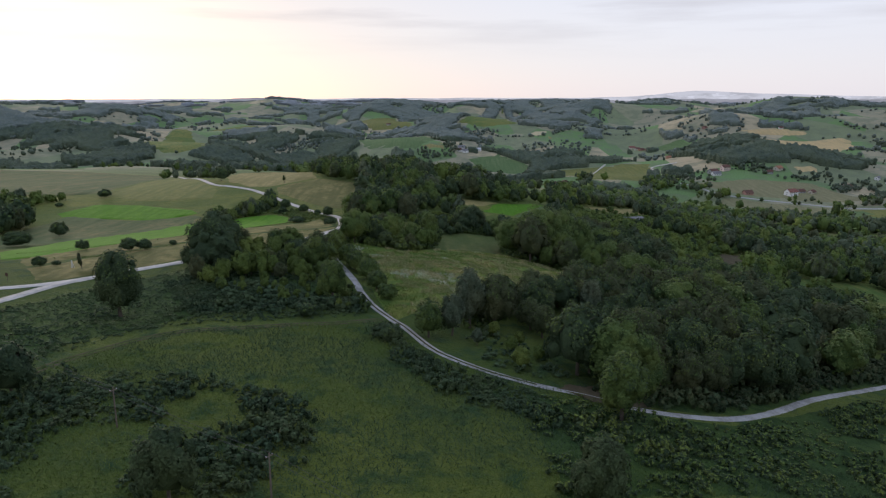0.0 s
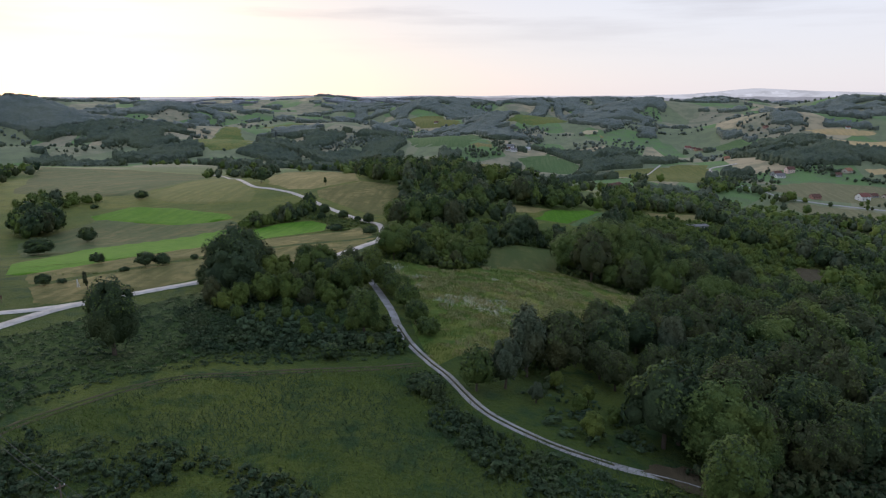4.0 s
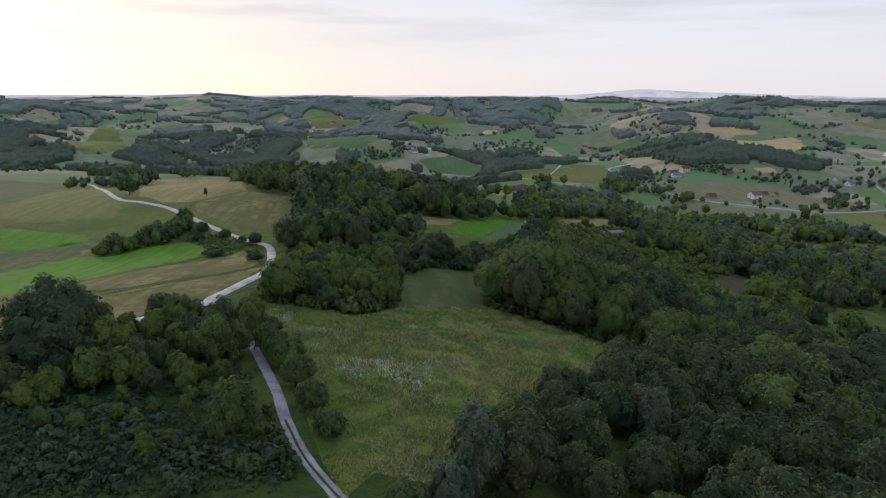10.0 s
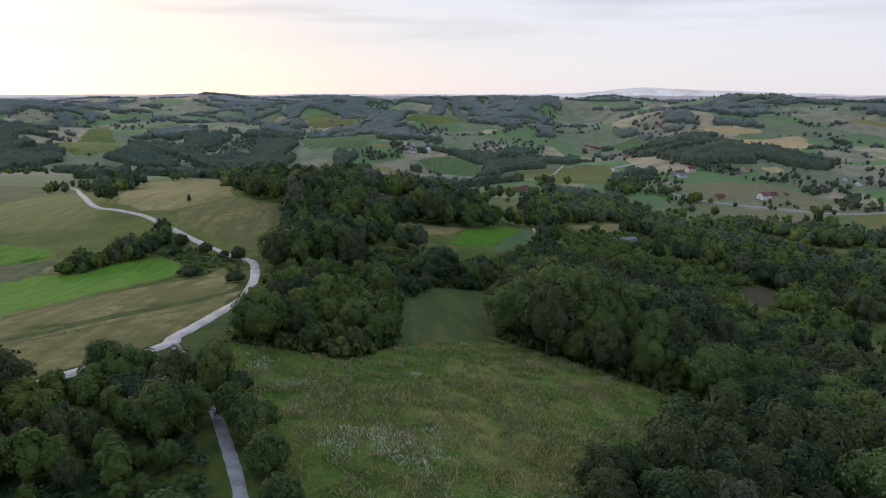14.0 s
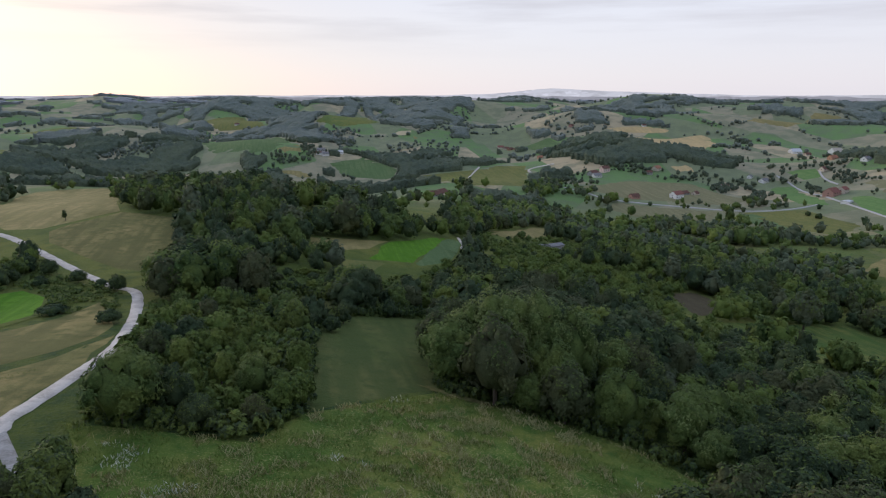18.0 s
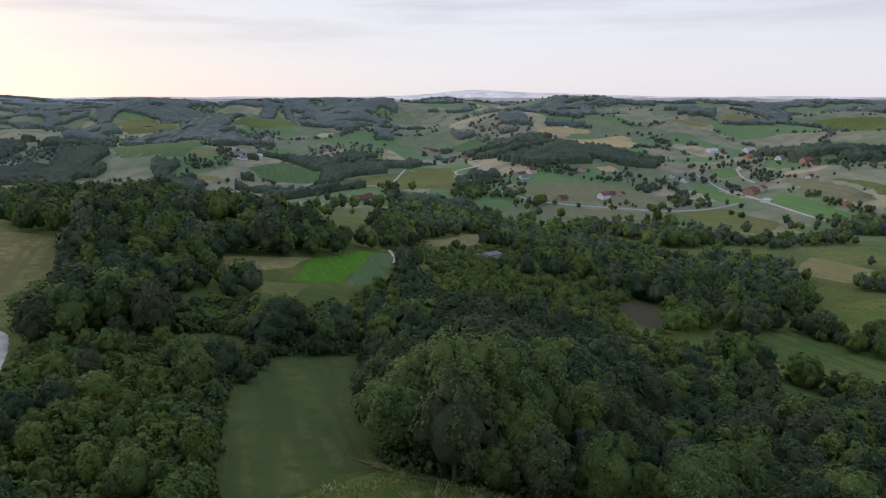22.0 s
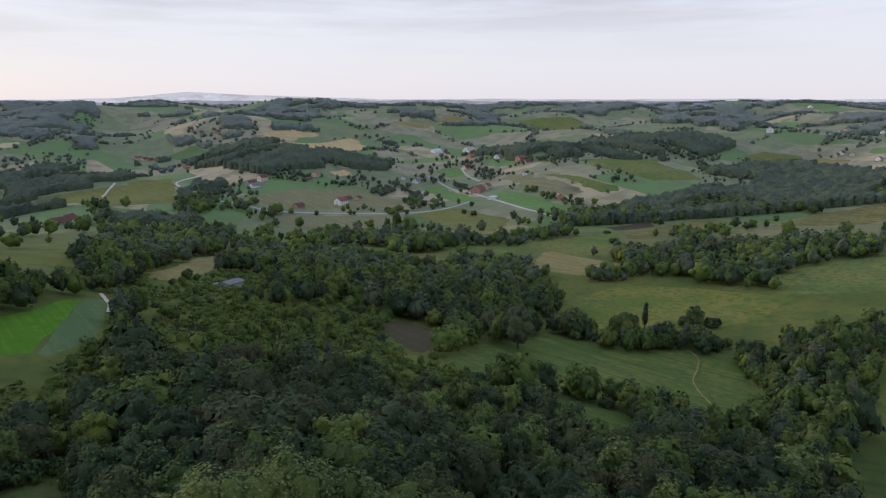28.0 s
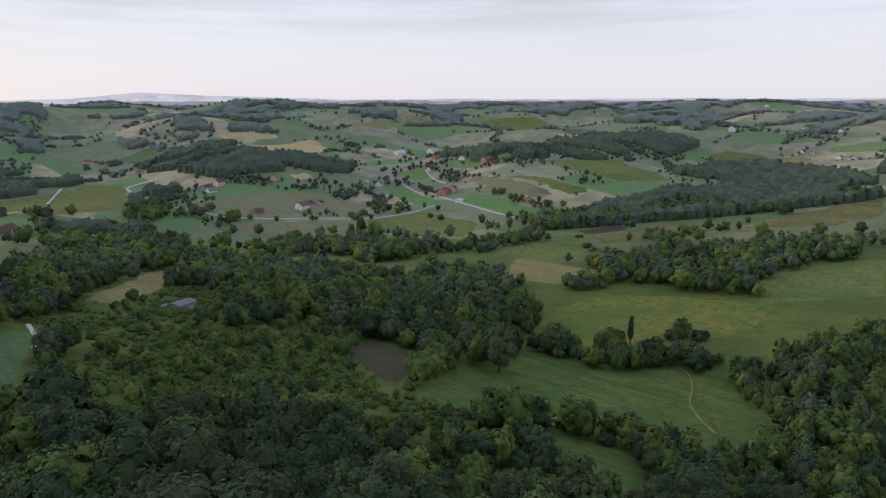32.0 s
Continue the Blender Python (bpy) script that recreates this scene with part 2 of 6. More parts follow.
def leaf_material(name, a, b, tip, wild=0.55, grain=0.9, gap_shade=0.50):
    """Foliage: every spray its own green, every tree its own cast, the shade between leaves painted in as dark specks.
    """
    m = Nodes(name, 0.75, 0.06, 0.015)
    own, tree, clump, fine = m.island(), m.noise(0.06, 2), m.noise(0.7, 3, 0.6), m.noise(2.6 * grain, 4, 0.75)
    c = m.mix(m.step(tree, 0.36, 0.62), a, b)
    c = m.mix(m.calc("MULTIPLY", m.step(m.noise(0.085, 1), 0.52, 0.62), 0.4), c, (tip[0] * 1.25, tip[1] * 1.05, tip[2] * 0.8))
    c = m.mix(m.calc("MULTIPLY", own, wild), c, tip)
    c = m.mix(m.calc("MULTIPLY", m.step(clump, 0.46, 0.70), 0.35), c, tip)
    c = m.mix(m.calc("MULTIPLY", m.step(fine, 0.50, 0.66), gap_shade), c, (a[0] * 0.38, a[1] * 0.38, a[2] * 0.42))
    m.colour(c)
    m.bump(m.calc("ADD", m.calc("MULTIPLY", clump, 1.2), fine), 0.7, 0.5)
    return m


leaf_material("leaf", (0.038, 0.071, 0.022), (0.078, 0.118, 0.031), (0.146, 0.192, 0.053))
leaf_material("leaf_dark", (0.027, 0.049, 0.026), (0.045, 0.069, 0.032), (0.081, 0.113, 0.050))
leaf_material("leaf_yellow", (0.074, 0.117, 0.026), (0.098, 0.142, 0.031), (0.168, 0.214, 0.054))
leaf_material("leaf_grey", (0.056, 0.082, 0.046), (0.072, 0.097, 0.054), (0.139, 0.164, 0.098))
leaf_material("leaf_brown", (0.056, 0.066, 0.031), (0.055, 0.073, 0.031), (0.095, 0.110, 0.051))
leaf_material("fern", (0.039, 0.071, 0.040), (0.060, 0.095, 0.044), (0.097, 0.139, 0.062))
leaf_material("catkin", (0.105, 0.148, 0.046), (0.130, 0.170, 0.054), (0.213, 0.248, 0.095), gap_shade=0.5)
leaf_material("meadow_blade", (0.096, 0.162, 0.034), (0.130, 0.190, 0.042), (0.205, 0.260, 0.068), gap_shade=0.2)
leaf_material("dry_grass", (0.320, 0.300, 0.130), (0.270, 0.275, 0.110), (0.414, 0.375, 0.197), gap_shade=0.0)
leaf_material("white_flower", (0.420, 0.428, 0.325), (0.520, 0.530, 0.413), (0.759, 0.774, 0.643), gap_shade=0.0)

# Dark green for the shade inside a crown; no face takes it.
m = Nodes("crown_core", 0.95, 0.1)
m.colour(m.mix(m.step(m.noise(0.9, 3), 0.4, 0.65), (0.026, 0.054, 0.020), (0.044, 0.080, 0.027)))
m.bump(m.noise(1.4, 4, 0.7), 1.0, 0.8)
# Haze is put into these pale, greyed greens and their bluish sheen.
for name, sheen, low, high, dark in (
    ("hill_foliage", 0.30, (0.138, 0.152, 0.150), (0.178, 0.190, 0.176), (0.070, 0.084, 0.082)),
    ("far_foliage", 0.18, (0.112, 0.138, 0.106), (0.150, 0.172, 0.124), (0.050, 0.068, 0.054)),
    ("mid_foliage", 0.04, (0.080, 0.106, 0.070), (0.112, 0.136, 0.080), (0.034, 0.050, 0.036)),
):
    m = Nodes(name, 0.85, 0.08, sheen)
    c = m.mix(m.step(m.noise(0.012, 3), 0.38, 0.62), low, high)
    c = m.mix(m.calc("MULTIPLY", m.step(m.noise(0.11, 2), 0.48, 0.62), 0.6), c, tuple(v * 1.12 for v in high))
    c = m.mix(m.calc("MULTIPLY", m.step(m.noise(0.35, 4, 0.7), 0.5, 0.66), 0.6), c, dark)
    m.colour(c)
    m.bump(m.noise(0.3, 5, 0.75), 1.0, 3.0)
m = Nodes("bark", 0.9)
m.colour(m.mix(m.noise(5.0, 4), (0.07, 0.055, 0.042), (0.15, 0.125, 0.10)))
m = Nodes("gravel", 0.92)
g = m.mix(m.step(m.noise(0.25, 3), 0.38, 0.62), (0.58, 0.525, 0.455), (0.42, 0.375, 0.32))
m.colour(m.mix(m.calc("MULTIPLY", m.step(m.noise(2.2, 4, 0.7), 0.45, 0.7), 0.6), g, (0.68, 0.625, 0.55)))
m.bump(m.noise(6.0, 4, 0.8), 0.6, 0.06)
m = Nodes("lane_gravel", 0.93)
g = m.mix(m.step(m.noise(0.25, 3), 0.38, 0.62), (0.36, 0.345, 0.32), (0.24, 0.23, 0.205))
m.colour(m.mix(m.calc("MULTIPLY", m.step(m.noise(2.2, 4, 0.7), 0.45, 0.7), 0.6), g, (0.46, 0.44, 0.41)))
m.bump(m.noise(6.0, 4, 0.8), 0.6, 0.06)
m = Nodes("dirt", 0.95)
m.colour(m.mix(m.step(m.noise(0.6, 4, 0.7), 0.40, 0.62), (0.105, 0.090, 0.055), (0.062, 0.075, 0.030)))
m = Nodes("asphalt", 0.85)
m.colour(m.mix(m.noise(0.3, 4), (0.40, 0.385, 0.36), (0.50, 0.48, 0.45)))

for name, tint in (("white", (0.78, 0.77, 0.74)), ("cream", (0.62, 0.54, 0.44)), ("pink", (0.72, 0.56, 0.50)), ("red", (0.42, 0.25, 0.20)), ("orange", (0.48, 0.29, 0.19)), ("grey", (0.38, 0.37, 0.36))):
    m = Nodes("wall_" + name, 0.9)
    m.colour(m.mix(m.calc("MULTIPLY", m.step(m.noise(0.8, 4), 0.45, 0.7), 0.35), tint, tuple(v * 0.72 for v in tint)))
for name, tint in (("red", (0.27, 0.125, 0.10)), ("orange", (0.38, 0.19, 0.12)), ("brown", (0.17, 0.095, 0.075)), ("grey", (0.24, 0.235, 0.23)), ("white", (0.62, 0.63, 0.63)), ("cream", (0.50, 0.44, 0.36))):
    m = Nodes("roof_" + name, 0.85)
    m.colour(m.mix(m.step(m.noise(1.1, 4, 0.7), 0.42, 0.66), tint, tuple(v * 0.62 for v in tint)))
    m.bump(m.noise(4.0, 2, 0.6, squash=((1, 1, 3.0), 0.0)), 0.5, 0.1)
m = Nodes("window_glass", 0.15, 0.5)
m.colour((0.03, 0.035, 0.042))
m = Nodes("timber", 0.85)
m.colour(m.mix(m.noise(3.0, 4, 0.7), (0.12, 0.095, 0.07), (0.21, 0.17, 0.13)))
m = Nodes("wire", 0.6)
m.colour((0.10, 0.10, 0.10))
m = Nodes("white_paint", 0.7)
m.colour(m.mix(m.noise(6.0, 3), (0.74, 0.73, 0.70), (0.60, 0.59, 0.56)))
m = Nodes("sign_brown", 0.6)
m.colour(m.mix(m.noise(5.0, 3), (0.13, 0.075, 0.055), (0.10, 0.06, 0.045)))
m = Nodes("concrete", 0.9)
m.colour(m.mix(m.noise(0.5, 4), (0.36, 0.36, 0.355), (0.25, 0.25, 0.245)))
# Haze is painted into the emission; the two ranges glow by themselves.
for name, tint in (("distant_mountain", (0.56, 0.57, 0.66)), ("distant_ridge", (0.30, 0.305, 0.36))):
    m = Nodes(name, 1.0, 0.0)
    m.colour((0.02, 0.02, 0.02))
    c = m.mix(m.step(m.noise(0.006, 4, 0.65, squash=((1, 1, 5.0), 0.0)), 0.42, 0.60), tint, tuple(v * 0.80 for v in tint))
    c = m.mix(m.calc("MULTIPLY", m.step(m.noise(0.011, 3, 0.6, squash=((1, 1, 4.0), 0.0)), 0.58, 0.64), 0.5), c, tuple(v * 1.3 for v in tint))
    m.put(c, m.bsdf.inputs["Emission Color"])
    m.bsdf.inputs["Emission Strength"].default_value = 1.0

# swells of the land: x, y, reach, height
RIDGE = [(0, 60, 77, -0.7), (0, -60, 121, 22.8), (60, 80, 78, -2.2), (-60, 80, 78, 8.1), (-120, 0, 114, 9.5), (130, 30, 109, 8.9), (2, 145, 60, 7.9), (120, 120, 90, 6.9), (-76, 163, 73, -19.4), (-23, 190, 62, 1.0), (-160, 150, 103, 28.3), (-70, 208, 78, 12.2), (-120, 205, 93, -0.8), (230, 150, 128, -4.0), (-44, 275, 93, 26.2), (120, 280, 109, 31.3), (180, 250, 119, -14.0), (-146, 272, 113, -9.1), (51, 326, 111, -17.7), (-48, 335, 114, -4.7)]
SLOPES = [(0, 381, 128, -0.3), (202, 339, 145, 6.2), (400, -100, 215, -5.5), (-204, 367, 152, -38.6), (-300, 300, 166, 35.8), (287, 374, 176, -19.8), (-60, 480, 166, 44.7), (77, 487, 170, 3.9), (-157, 499, 183, 8.7), (227, 496, 194, -20.3), (363, 450, 215, -9.1), (500, 300, 233, 6.2), (-274, 533, 215, -15.3), (-60, 600, 208, -4.0), (192, 644, 236, 22.5), (-450, 500, 250, 24.6), (504, 458, 258, 16.6), (-212, 667, 246, 1.1), (700, 200, 298, -10.0), (-700, -200, 327, 26.5)]
VALLEY = [(429, 590, 266, 6.4), (0, 800, 279, 7.1), (611, 646, 328, -23.3), (-300, 850, 319, 5.5), (900, -200, 393, -3.6), (809, 545, 369, -5.7), (-100, 1000, 353, 4.7), (-500, 900, 369, -0.6), (502, 902, 370, -22.8), (150, 1100, 391, -7.9), (797, 895, 438, -23.8), (1100, 500, 461, 13.4), (-200, 1250, 447, 5.2), (1300, 200, 513, 8.0), (498, 1239, 476, -7.0), (-1200, 600, 506, 18.8), (317, 1430, 520, -12.6), (887, 1202, 540, 7.6), (0, 1500, 531, -11.6), (-600, 1500, 577, -6.6)]
HILLS = [(-1000, 1300, 594, -14.9), (1500, 791, 632, -11.0), (1200, 1300, 643, -5.6), (800, 1600, 641, 8.2), (-300, 2000, 720, -26.2), (2000, 700, 792, -13.2), (-1500, 1500, 771, -5.2), (279, 2112, 758, -15.4), (1600, 1800, 872, -3.7), (-900, 2300, 884, -9.2), (2500, 500, 954, 4.6), (2200, 1500, 974, 3.3), (-52, 2665, 951, 5.6), (1200, 2500, 995, 7.8), (1871, 2284, 1000, 9.0), (802, 2994, 1000, 12.3), (-802, 2994, 1000, 12.5), (-2994, 802, 1000, 12.3), (2994, 802, 1000, 10.7), (2994, -802, 1000, 10.8)]
FAR_HILLS = [(-2192, 2192, 1000, 10.8), (3100, 0, 1000, 10.5), (-1550, 2685, 1000, 8.9), (-2685, 1550, 1000, 12.7), (-4153, 1113, 1000, -8.6), (4153, 1113, 1000, -6.6), (1113, 4153, 1000, -7.2), (-1113, 4153, 1000, -4.6), (4153, -1113, 1000, -7.4), (4300, 0, 1000, -9.2), (0, 4300, 1000, -3.6), (-2150, 3724, 1000, -6.9), (2150, 3724, 1000, -7.4), (-3724, 2150, 1000, -10.0), (3724, 2150, 1000, -3.3), (-3041, 3041, 1000, -8.1), (3041, 3041, 1000, -3.6)]
SWELLS = RIDGE + SLOPES + VALLEY + HILLS + FAR_HILLS

# ---- the land ----


def field_noise(x, y, size, seed):
    """Smooth random hills from -1 to 1 over the plan."""
    u, v = np.asarray(x, float) / size, np.asarray(y, float) / size
    iu, iv = np.floor(u), np.floor(v)
    fu, fv = u - iu, v - iv
    fu, fv = fu * fu * (3 - 2 * fu), fv * fv * (3 - 2 * fv)

    def at(a, b):
        q = np.sin(a * 127.1 + b * 311.7 + seed * 74.7) * 43758.5453
        return (q - np.floor(q)) * 2 - 1

    return (at(iu, iv) * (1 - fu) + at(iu + 1, iv) * fu) * (1 - fv) + (at(iu, iv + 1) * (1 - fu) + at(iu + 1, iv + 1) * fu) * fv


# long ridges: ends, half width, height at either end
SPURS = [
    (-1100, 1690, -560, 1960, 170, 78, 30),
    (-80, 3000, 720, 2850, 300, 34, 26),
    (-1010, 3560, -880, 3620, 260, 16, 16),
    (-1900, 3150, -1600, 3250, 330, 12, 10),
    (1150, 2500, 1700, 2350, 260, 14, 8),
]


def spur_height(x, y):
    z = np.zeros(np.shape(x))
    for ax, ay, bx, by, wide, ha, hb in SPURS:
        dx, dy = bx - ax, by - ay
        t = np.clip(((x - ax) * dx + (y - ay) * dy) / (dx * dx + dy * dy), 0, 1)
        d = np.hypot(x - ax - t * dx, y - ay - t * dy)
        z = z + (ha + (hb - ha) * t) * np.exp(-((d / wide) ** 2))
    return z


def relief(x, y):
    """The roll of the far hills, which rise towards the horizon."""
    reach = np.hypot(x, y)
    far = np.clip((reach - 650) / 1000, 0, 1)
    far = far * far * (3 - 2 * far) * (1 - 0.6 * np.clip((reach - 2700) / 1000, 0, 1))
    back = np.clip((reach - 1800) / 2300, 0, 1)
    back = back * back * (3 - 2 * back)
    hills = 36 + 23 * field_noise(x, y, 560.0, 41) + 12 * field_noise(x, y, 230.0, 42)
    roll = 34 * np.sin(x / 190 + 1.3 * np.sin(y / 310)) * np.sin(y / 170 + 1.1 * np.sin(x / 260 + 1)) + 13 * np.sin(x / 83 + y / 140) * np.sin(y / 97 - x / 210)
    return far * roll + back * hills + spur_height(x, y)


def terrain(x, y):
    """Height of the ground."""
    x, y = np.asarray(x, float), np.asarray(y, float)
    z = np.full(x.shape, 10.0)
    for cx, cy, reach, rise in SWELLS:
        z = z + rise * np.exp(-((x - cx) ** 2 + (y - cy) ** 2) / (2.0 * reach * reach))
    return z + relief(x, y)


def level(x, y):
    return float(terrain(x, y))


def mesh_object(name, verts, faces, mats, parent=None, face_mats=None, smooth=False):
    """A mesh object from arrays; faces are rows of 3 or 4 corners."""
    verts, faces = np.asarray(verts, np.float32), np.asarray(faces, np.int32)
    me = bpy.data.meshes.new(name)
    n, k = faces.shape
    me.vertices.add(len(verts))
    me.vertices.foreach_set("co", verts.ravel())
    me.loops.add(n * k)
    me.loops.foreach_set("vertex_index", faces.ravel())
    me.polygons.add(n)
    me.polygons.foreach_set("loop_start", np.arange(0, n * k, k, dtype=np.int32))
    if face_mats is not None:
        me.polygons.foreach_set("material_index", np.asarray(face_mats, np.int32))
    me.polygons.foreach_set("use_smooth", np.full(n, smooth))
    me.update(calc_edges=True)
    for mat in mats:
        me.materials.append(MATS[mat])
    ob = new(name, me)
    if parent:
        ob.parent = parent
    return ob


def steps(start, fine_from, fine_to, end, fine, growth):
    """Rising grid lines, close together between fine_from and fine_to."""
    mid = list(np.arange(fine_from, fine_to + 0.1, fine))
    out, gap, p = [], fine, fine_to
    while p < end:
        gap = min(gap * growth, 27)
        p += gap
        out.append(p)
    back, gap, p = [], fine, fine_from
    while p > start:
        gap = min(gap * growth, 27)
        p -= gap
        back.append(p)
    return np.array(back[::-1] + mid + out)


gx, gy = steps(-4400, -300, 520, 4950, 6.5, 1.045), steps(-700, 30, 620, 4950, 6.5, 1.04)
px, py = np.meshgrid(gx, gy)
pz = terrain(px, py)
ids = np.arange(px.size).reshape(px.shape)
quads = np.stack([ids[:-1, :-1], ids[:-1, 1:], ids[1:, 1:], ids[1:, :-1]], -1).reshape(-1, 4)
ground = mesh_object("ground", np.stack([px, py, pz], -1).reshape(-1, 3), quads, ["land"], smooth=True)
tagged(ground, "rolling rough green grassland falling to a farmed valley", "ground", kind="structure")


def inside(x, y, ring):
    """Which points lie inside the ring."""
    x, y = np.asarray(x, float), np.asarray(y, float)
    hit = np.zeros(x.shape, bool)
    for (ax, ay), (bx, by) in zip(ring, ring[1:] + ring[:1]):
        cross = ((ay > y) != (by > y)) & (x < (bx - ax) * (y - ay) / (by - ay + 1e-12) + ax)
        hit ^= cross
    return hit


def far_off(x, y):
    """Distance from the flight line, about."""
    t = np.clip((np.asarray(y, float) - 20) / 240, 0, 1)
    return np.hypot(x - 26 * t * t, y - 240 * t - 10)


CLEAR = []
FIELD_WORDS = {
    "stubble": ("dry tan stubble field after the harvest", "field"),
    "stubble2": ("tan mown field with faint rows", "field"),
    "gold": ("golden ripe wheat field on a hill", "field"),
    "pale": ("pale straw-coloured harvested field", "field"),
    "crop": ("bright green young crop in rows", "field"),
    "hazy_crop": ("green crop field on the village slope", "field"),
    "darkcrop": ("deep green crop field", "field"),
    "hay": ("yellowing uncut hay meadow", "meadow"),
    "pasture": ("grey-green grazed grass field", "field"),
    "pasture2": ("green grass field between hedges", "field"),
    "meadow": ("green meadow with pale dry grass and white flowers", "meadow"),
    "meadow2": ("olive valley meadow with dry patches", "meadow"),
    "meadow3": ("short green valley meadow with worn patches", "meadow"),
    "mown": ("short dark green mown meadow", "meadow"),
    "earth": ("bare brown earth plot", "field"),
    "plough": ("dark freshly ploughed plot", "field"),
    "bracken": ("dark green bracken and weeds under the scrub", "undergrowth"),
    "fallow": ("brown fallow plot on the village slope", "field"),
}


def soften(ring, rough):
    """The ring with more corners and a slightly uneven line."""
    rnd, out = random.Random(len(ring) + int(ring[0][0])), []
    for (ax, ay), (bx, by) in zip(ring, ring[1:] + ring[:1]):
        n = max(1, min(12, int(math.hypot(bx - ax, by - ay) / (rough * 9))))
        for i in range(n):
            j = rough if i else rough * 0.3
            out.append((ax + (bx - ax) * i / n + rnd.uniform(-j, j), ay + (by - ay) * i / n + rnd.uniform(-j, j)))
    return out


def field(name, mat, ring, open_land=True):
    """A field laid over the ground: one sheet that follows the slope."""
    d = float(far_off(np.mean([p[0] for p in ring]), np.mean([p[1] for p in ring])))
    line = soften(ring, 0.7 + d * 0.0025)
    bm = bmesh.new()
    bm.faces.new([bm.verts.new((x, y, 0)) for x, y in line])
    cell = 6.0 if d < 450 else 14.0 if d < 1000 else 30.0
    for axis in (0, 1):
        vals = [p[axis] for p in line]
        for v in np.arange(math.floor(min(vals) / cell) * cell, max(vals), cell):
            bmesh.ops.bisect_plane(bm, geom=bm.verts[:] + bm.edges[:] + bm.faces[:], plane_co=(v, v, 0), plane_no=(1 - axis, axis, 0))
    bmesh.ops.triangulate(bm, faces=bm.faces)
    lift = 0.12 + d * 0.0006
    co = np.array([v.co for v in bm.verts])
    rim = np.array([v.is_boundary for v in bm.verts])
    z = terrain(co[:, 0], co[:, 1]) + np.where(rim, min(0.0, 0.1 - d * 0.0002), lift)
    for v, h in zip(bm.verts, z):
        v.co.z = h
    bmesh.ops.recalc_face_normals(bm, faces=bm.faces)
    if sum(f.normal.z for f in bm.faces) < 0:
        bmesh.ops.reverse_faces(bm, faces=bm.faces)
    for f in bm.faces:
        f.smooth = True
    me = bpy.data.meshes.new(name)
    bm.to_mesh(me)
    bm.free()
    me.materials.append(MATS[mat])
    ob = new(name, me)
    if open_land:
        CLEAR.append(ring)
    words, kind = FIELD_WORDS[mat]
    return tagged(ob, words, kind, "fields", "structure")


ROADS = []
ROAD_WORDS = {
    "gravel_road": "pale grey gravel lane with worn wheel tracks",
    "dirt_track": "grassy brown dirt track across the slope",
    "village_road": "narrow light grey village road",
    "farm_track": "pale gravel farm track",
}


def smooth_line(pts, gap):
    """A rounded line through the points."""
    p = [Vector((*q, 0)) for q in pts]
    p = [p[0] * 2 - p[1]] + p + [p[-1] * 2 - p[-2]]
    out = []
    for a, b, c, d in zip(p, p[1:], p[2:], p[3:]):
        n = max(2, int((c - b).length / gap))
        for i in range(n):
            t = i / n
            out.append(0.5 * (2 * b + (c - a) * t + (2 * a - 5 * b + 4 * c - d) * t * t + (3 * b - a - 3 * c + d) * t ** 3))
    return out + [p[-2]]


def ribbon(line, width, lift, seed=0):
    """Rows of points across a line on the ground, with an uneven edge."""
    rnd, verts, faces = random.Random(seed), [], []
    across = (-0.5, -0.36, 0.0, 0.36, 0.5)
    for i, p in enumerate(line):
        q = line[min(i + 1, len(line) - 1)] - line[max(i - 1, 0)]
        side = Vector((q.y, -q.x, 0)).normalized()
        w = width * rnd.uniform(0.92, 1.12)
        for a in across:
            s = p + side * (a * w)
            verts.append((s.x, s.y, level(s.x, s.y) + (0.02 if abs(a) == 0.5 else lift - 0.05 * (a != 0))))
        if i:
            k = (i - 1) * 5
            faces += [(k + j, k + j + 1, k + j + 6, k + j + 5) for j in range(4)]
    return verts, faces


def road(name, width, mat, pts):
    d = float(far_off(*np.mean(pts, 0)))
    line = smooth_line(pts, 2.0 if d < 400 else 8.0)
    if mat == "dirt":
        verts, faces = [], []
        for s in (-0.75, 0.75):
            rut = [p + Vector((q.y - p.y, p.x - q.x, 0)).normalized() * s for p, q in zip(line, line[1:])]
            v, f = ribbon(rut, 0.7, 0.14, len(pts))
            faces += [tuple(i + len(verts) for i in g) for g in f]
            verts += v
    else:
        verts, faces = ribbon(line, width, 0.2 + d * 0.0008, len(pts))
    ob = mesh_object(name, verts, faces, [mat], smooth=True)
    ROADS.append((np.array([(p.x, p.y) for p in line]), width))
    return tagged(ob, ROAD_WORDS[name], "road", kind="structure")


WOODS = []


def wood(name, ring):
    WOODS.append(ring)


LOW = []


def low_growth(share, ring):
    LOW.append((share, ring))


field("stubble_field", "stubble", [(-251.2, 824), (-255.5, 893), (-225.3, 942), (-200.8, 965), (-93.1, 523.1), (-118.9, 488.6), (-136.5, 491.7), (-159.2, 521.4)])
field("stubble_field", "stubble2", [(-114.7, 482.4), (-92.6, 520.2), (-60.8, 500.3), (-57.6, 456.0), (-60.4, 412.2), (-71.1, 417.0), (-92.1, 442.0), (-108.5, 463.0)])
field("crop_field", "crop", [(-230.9, 416.2), (-220.6, 447.9), (-190.7, 441.2), (-151.5, 420.9), (-143.7, 409.3), (-158.5, 391.7), (-184.6, 399.1), (-222.4, 406.4)])
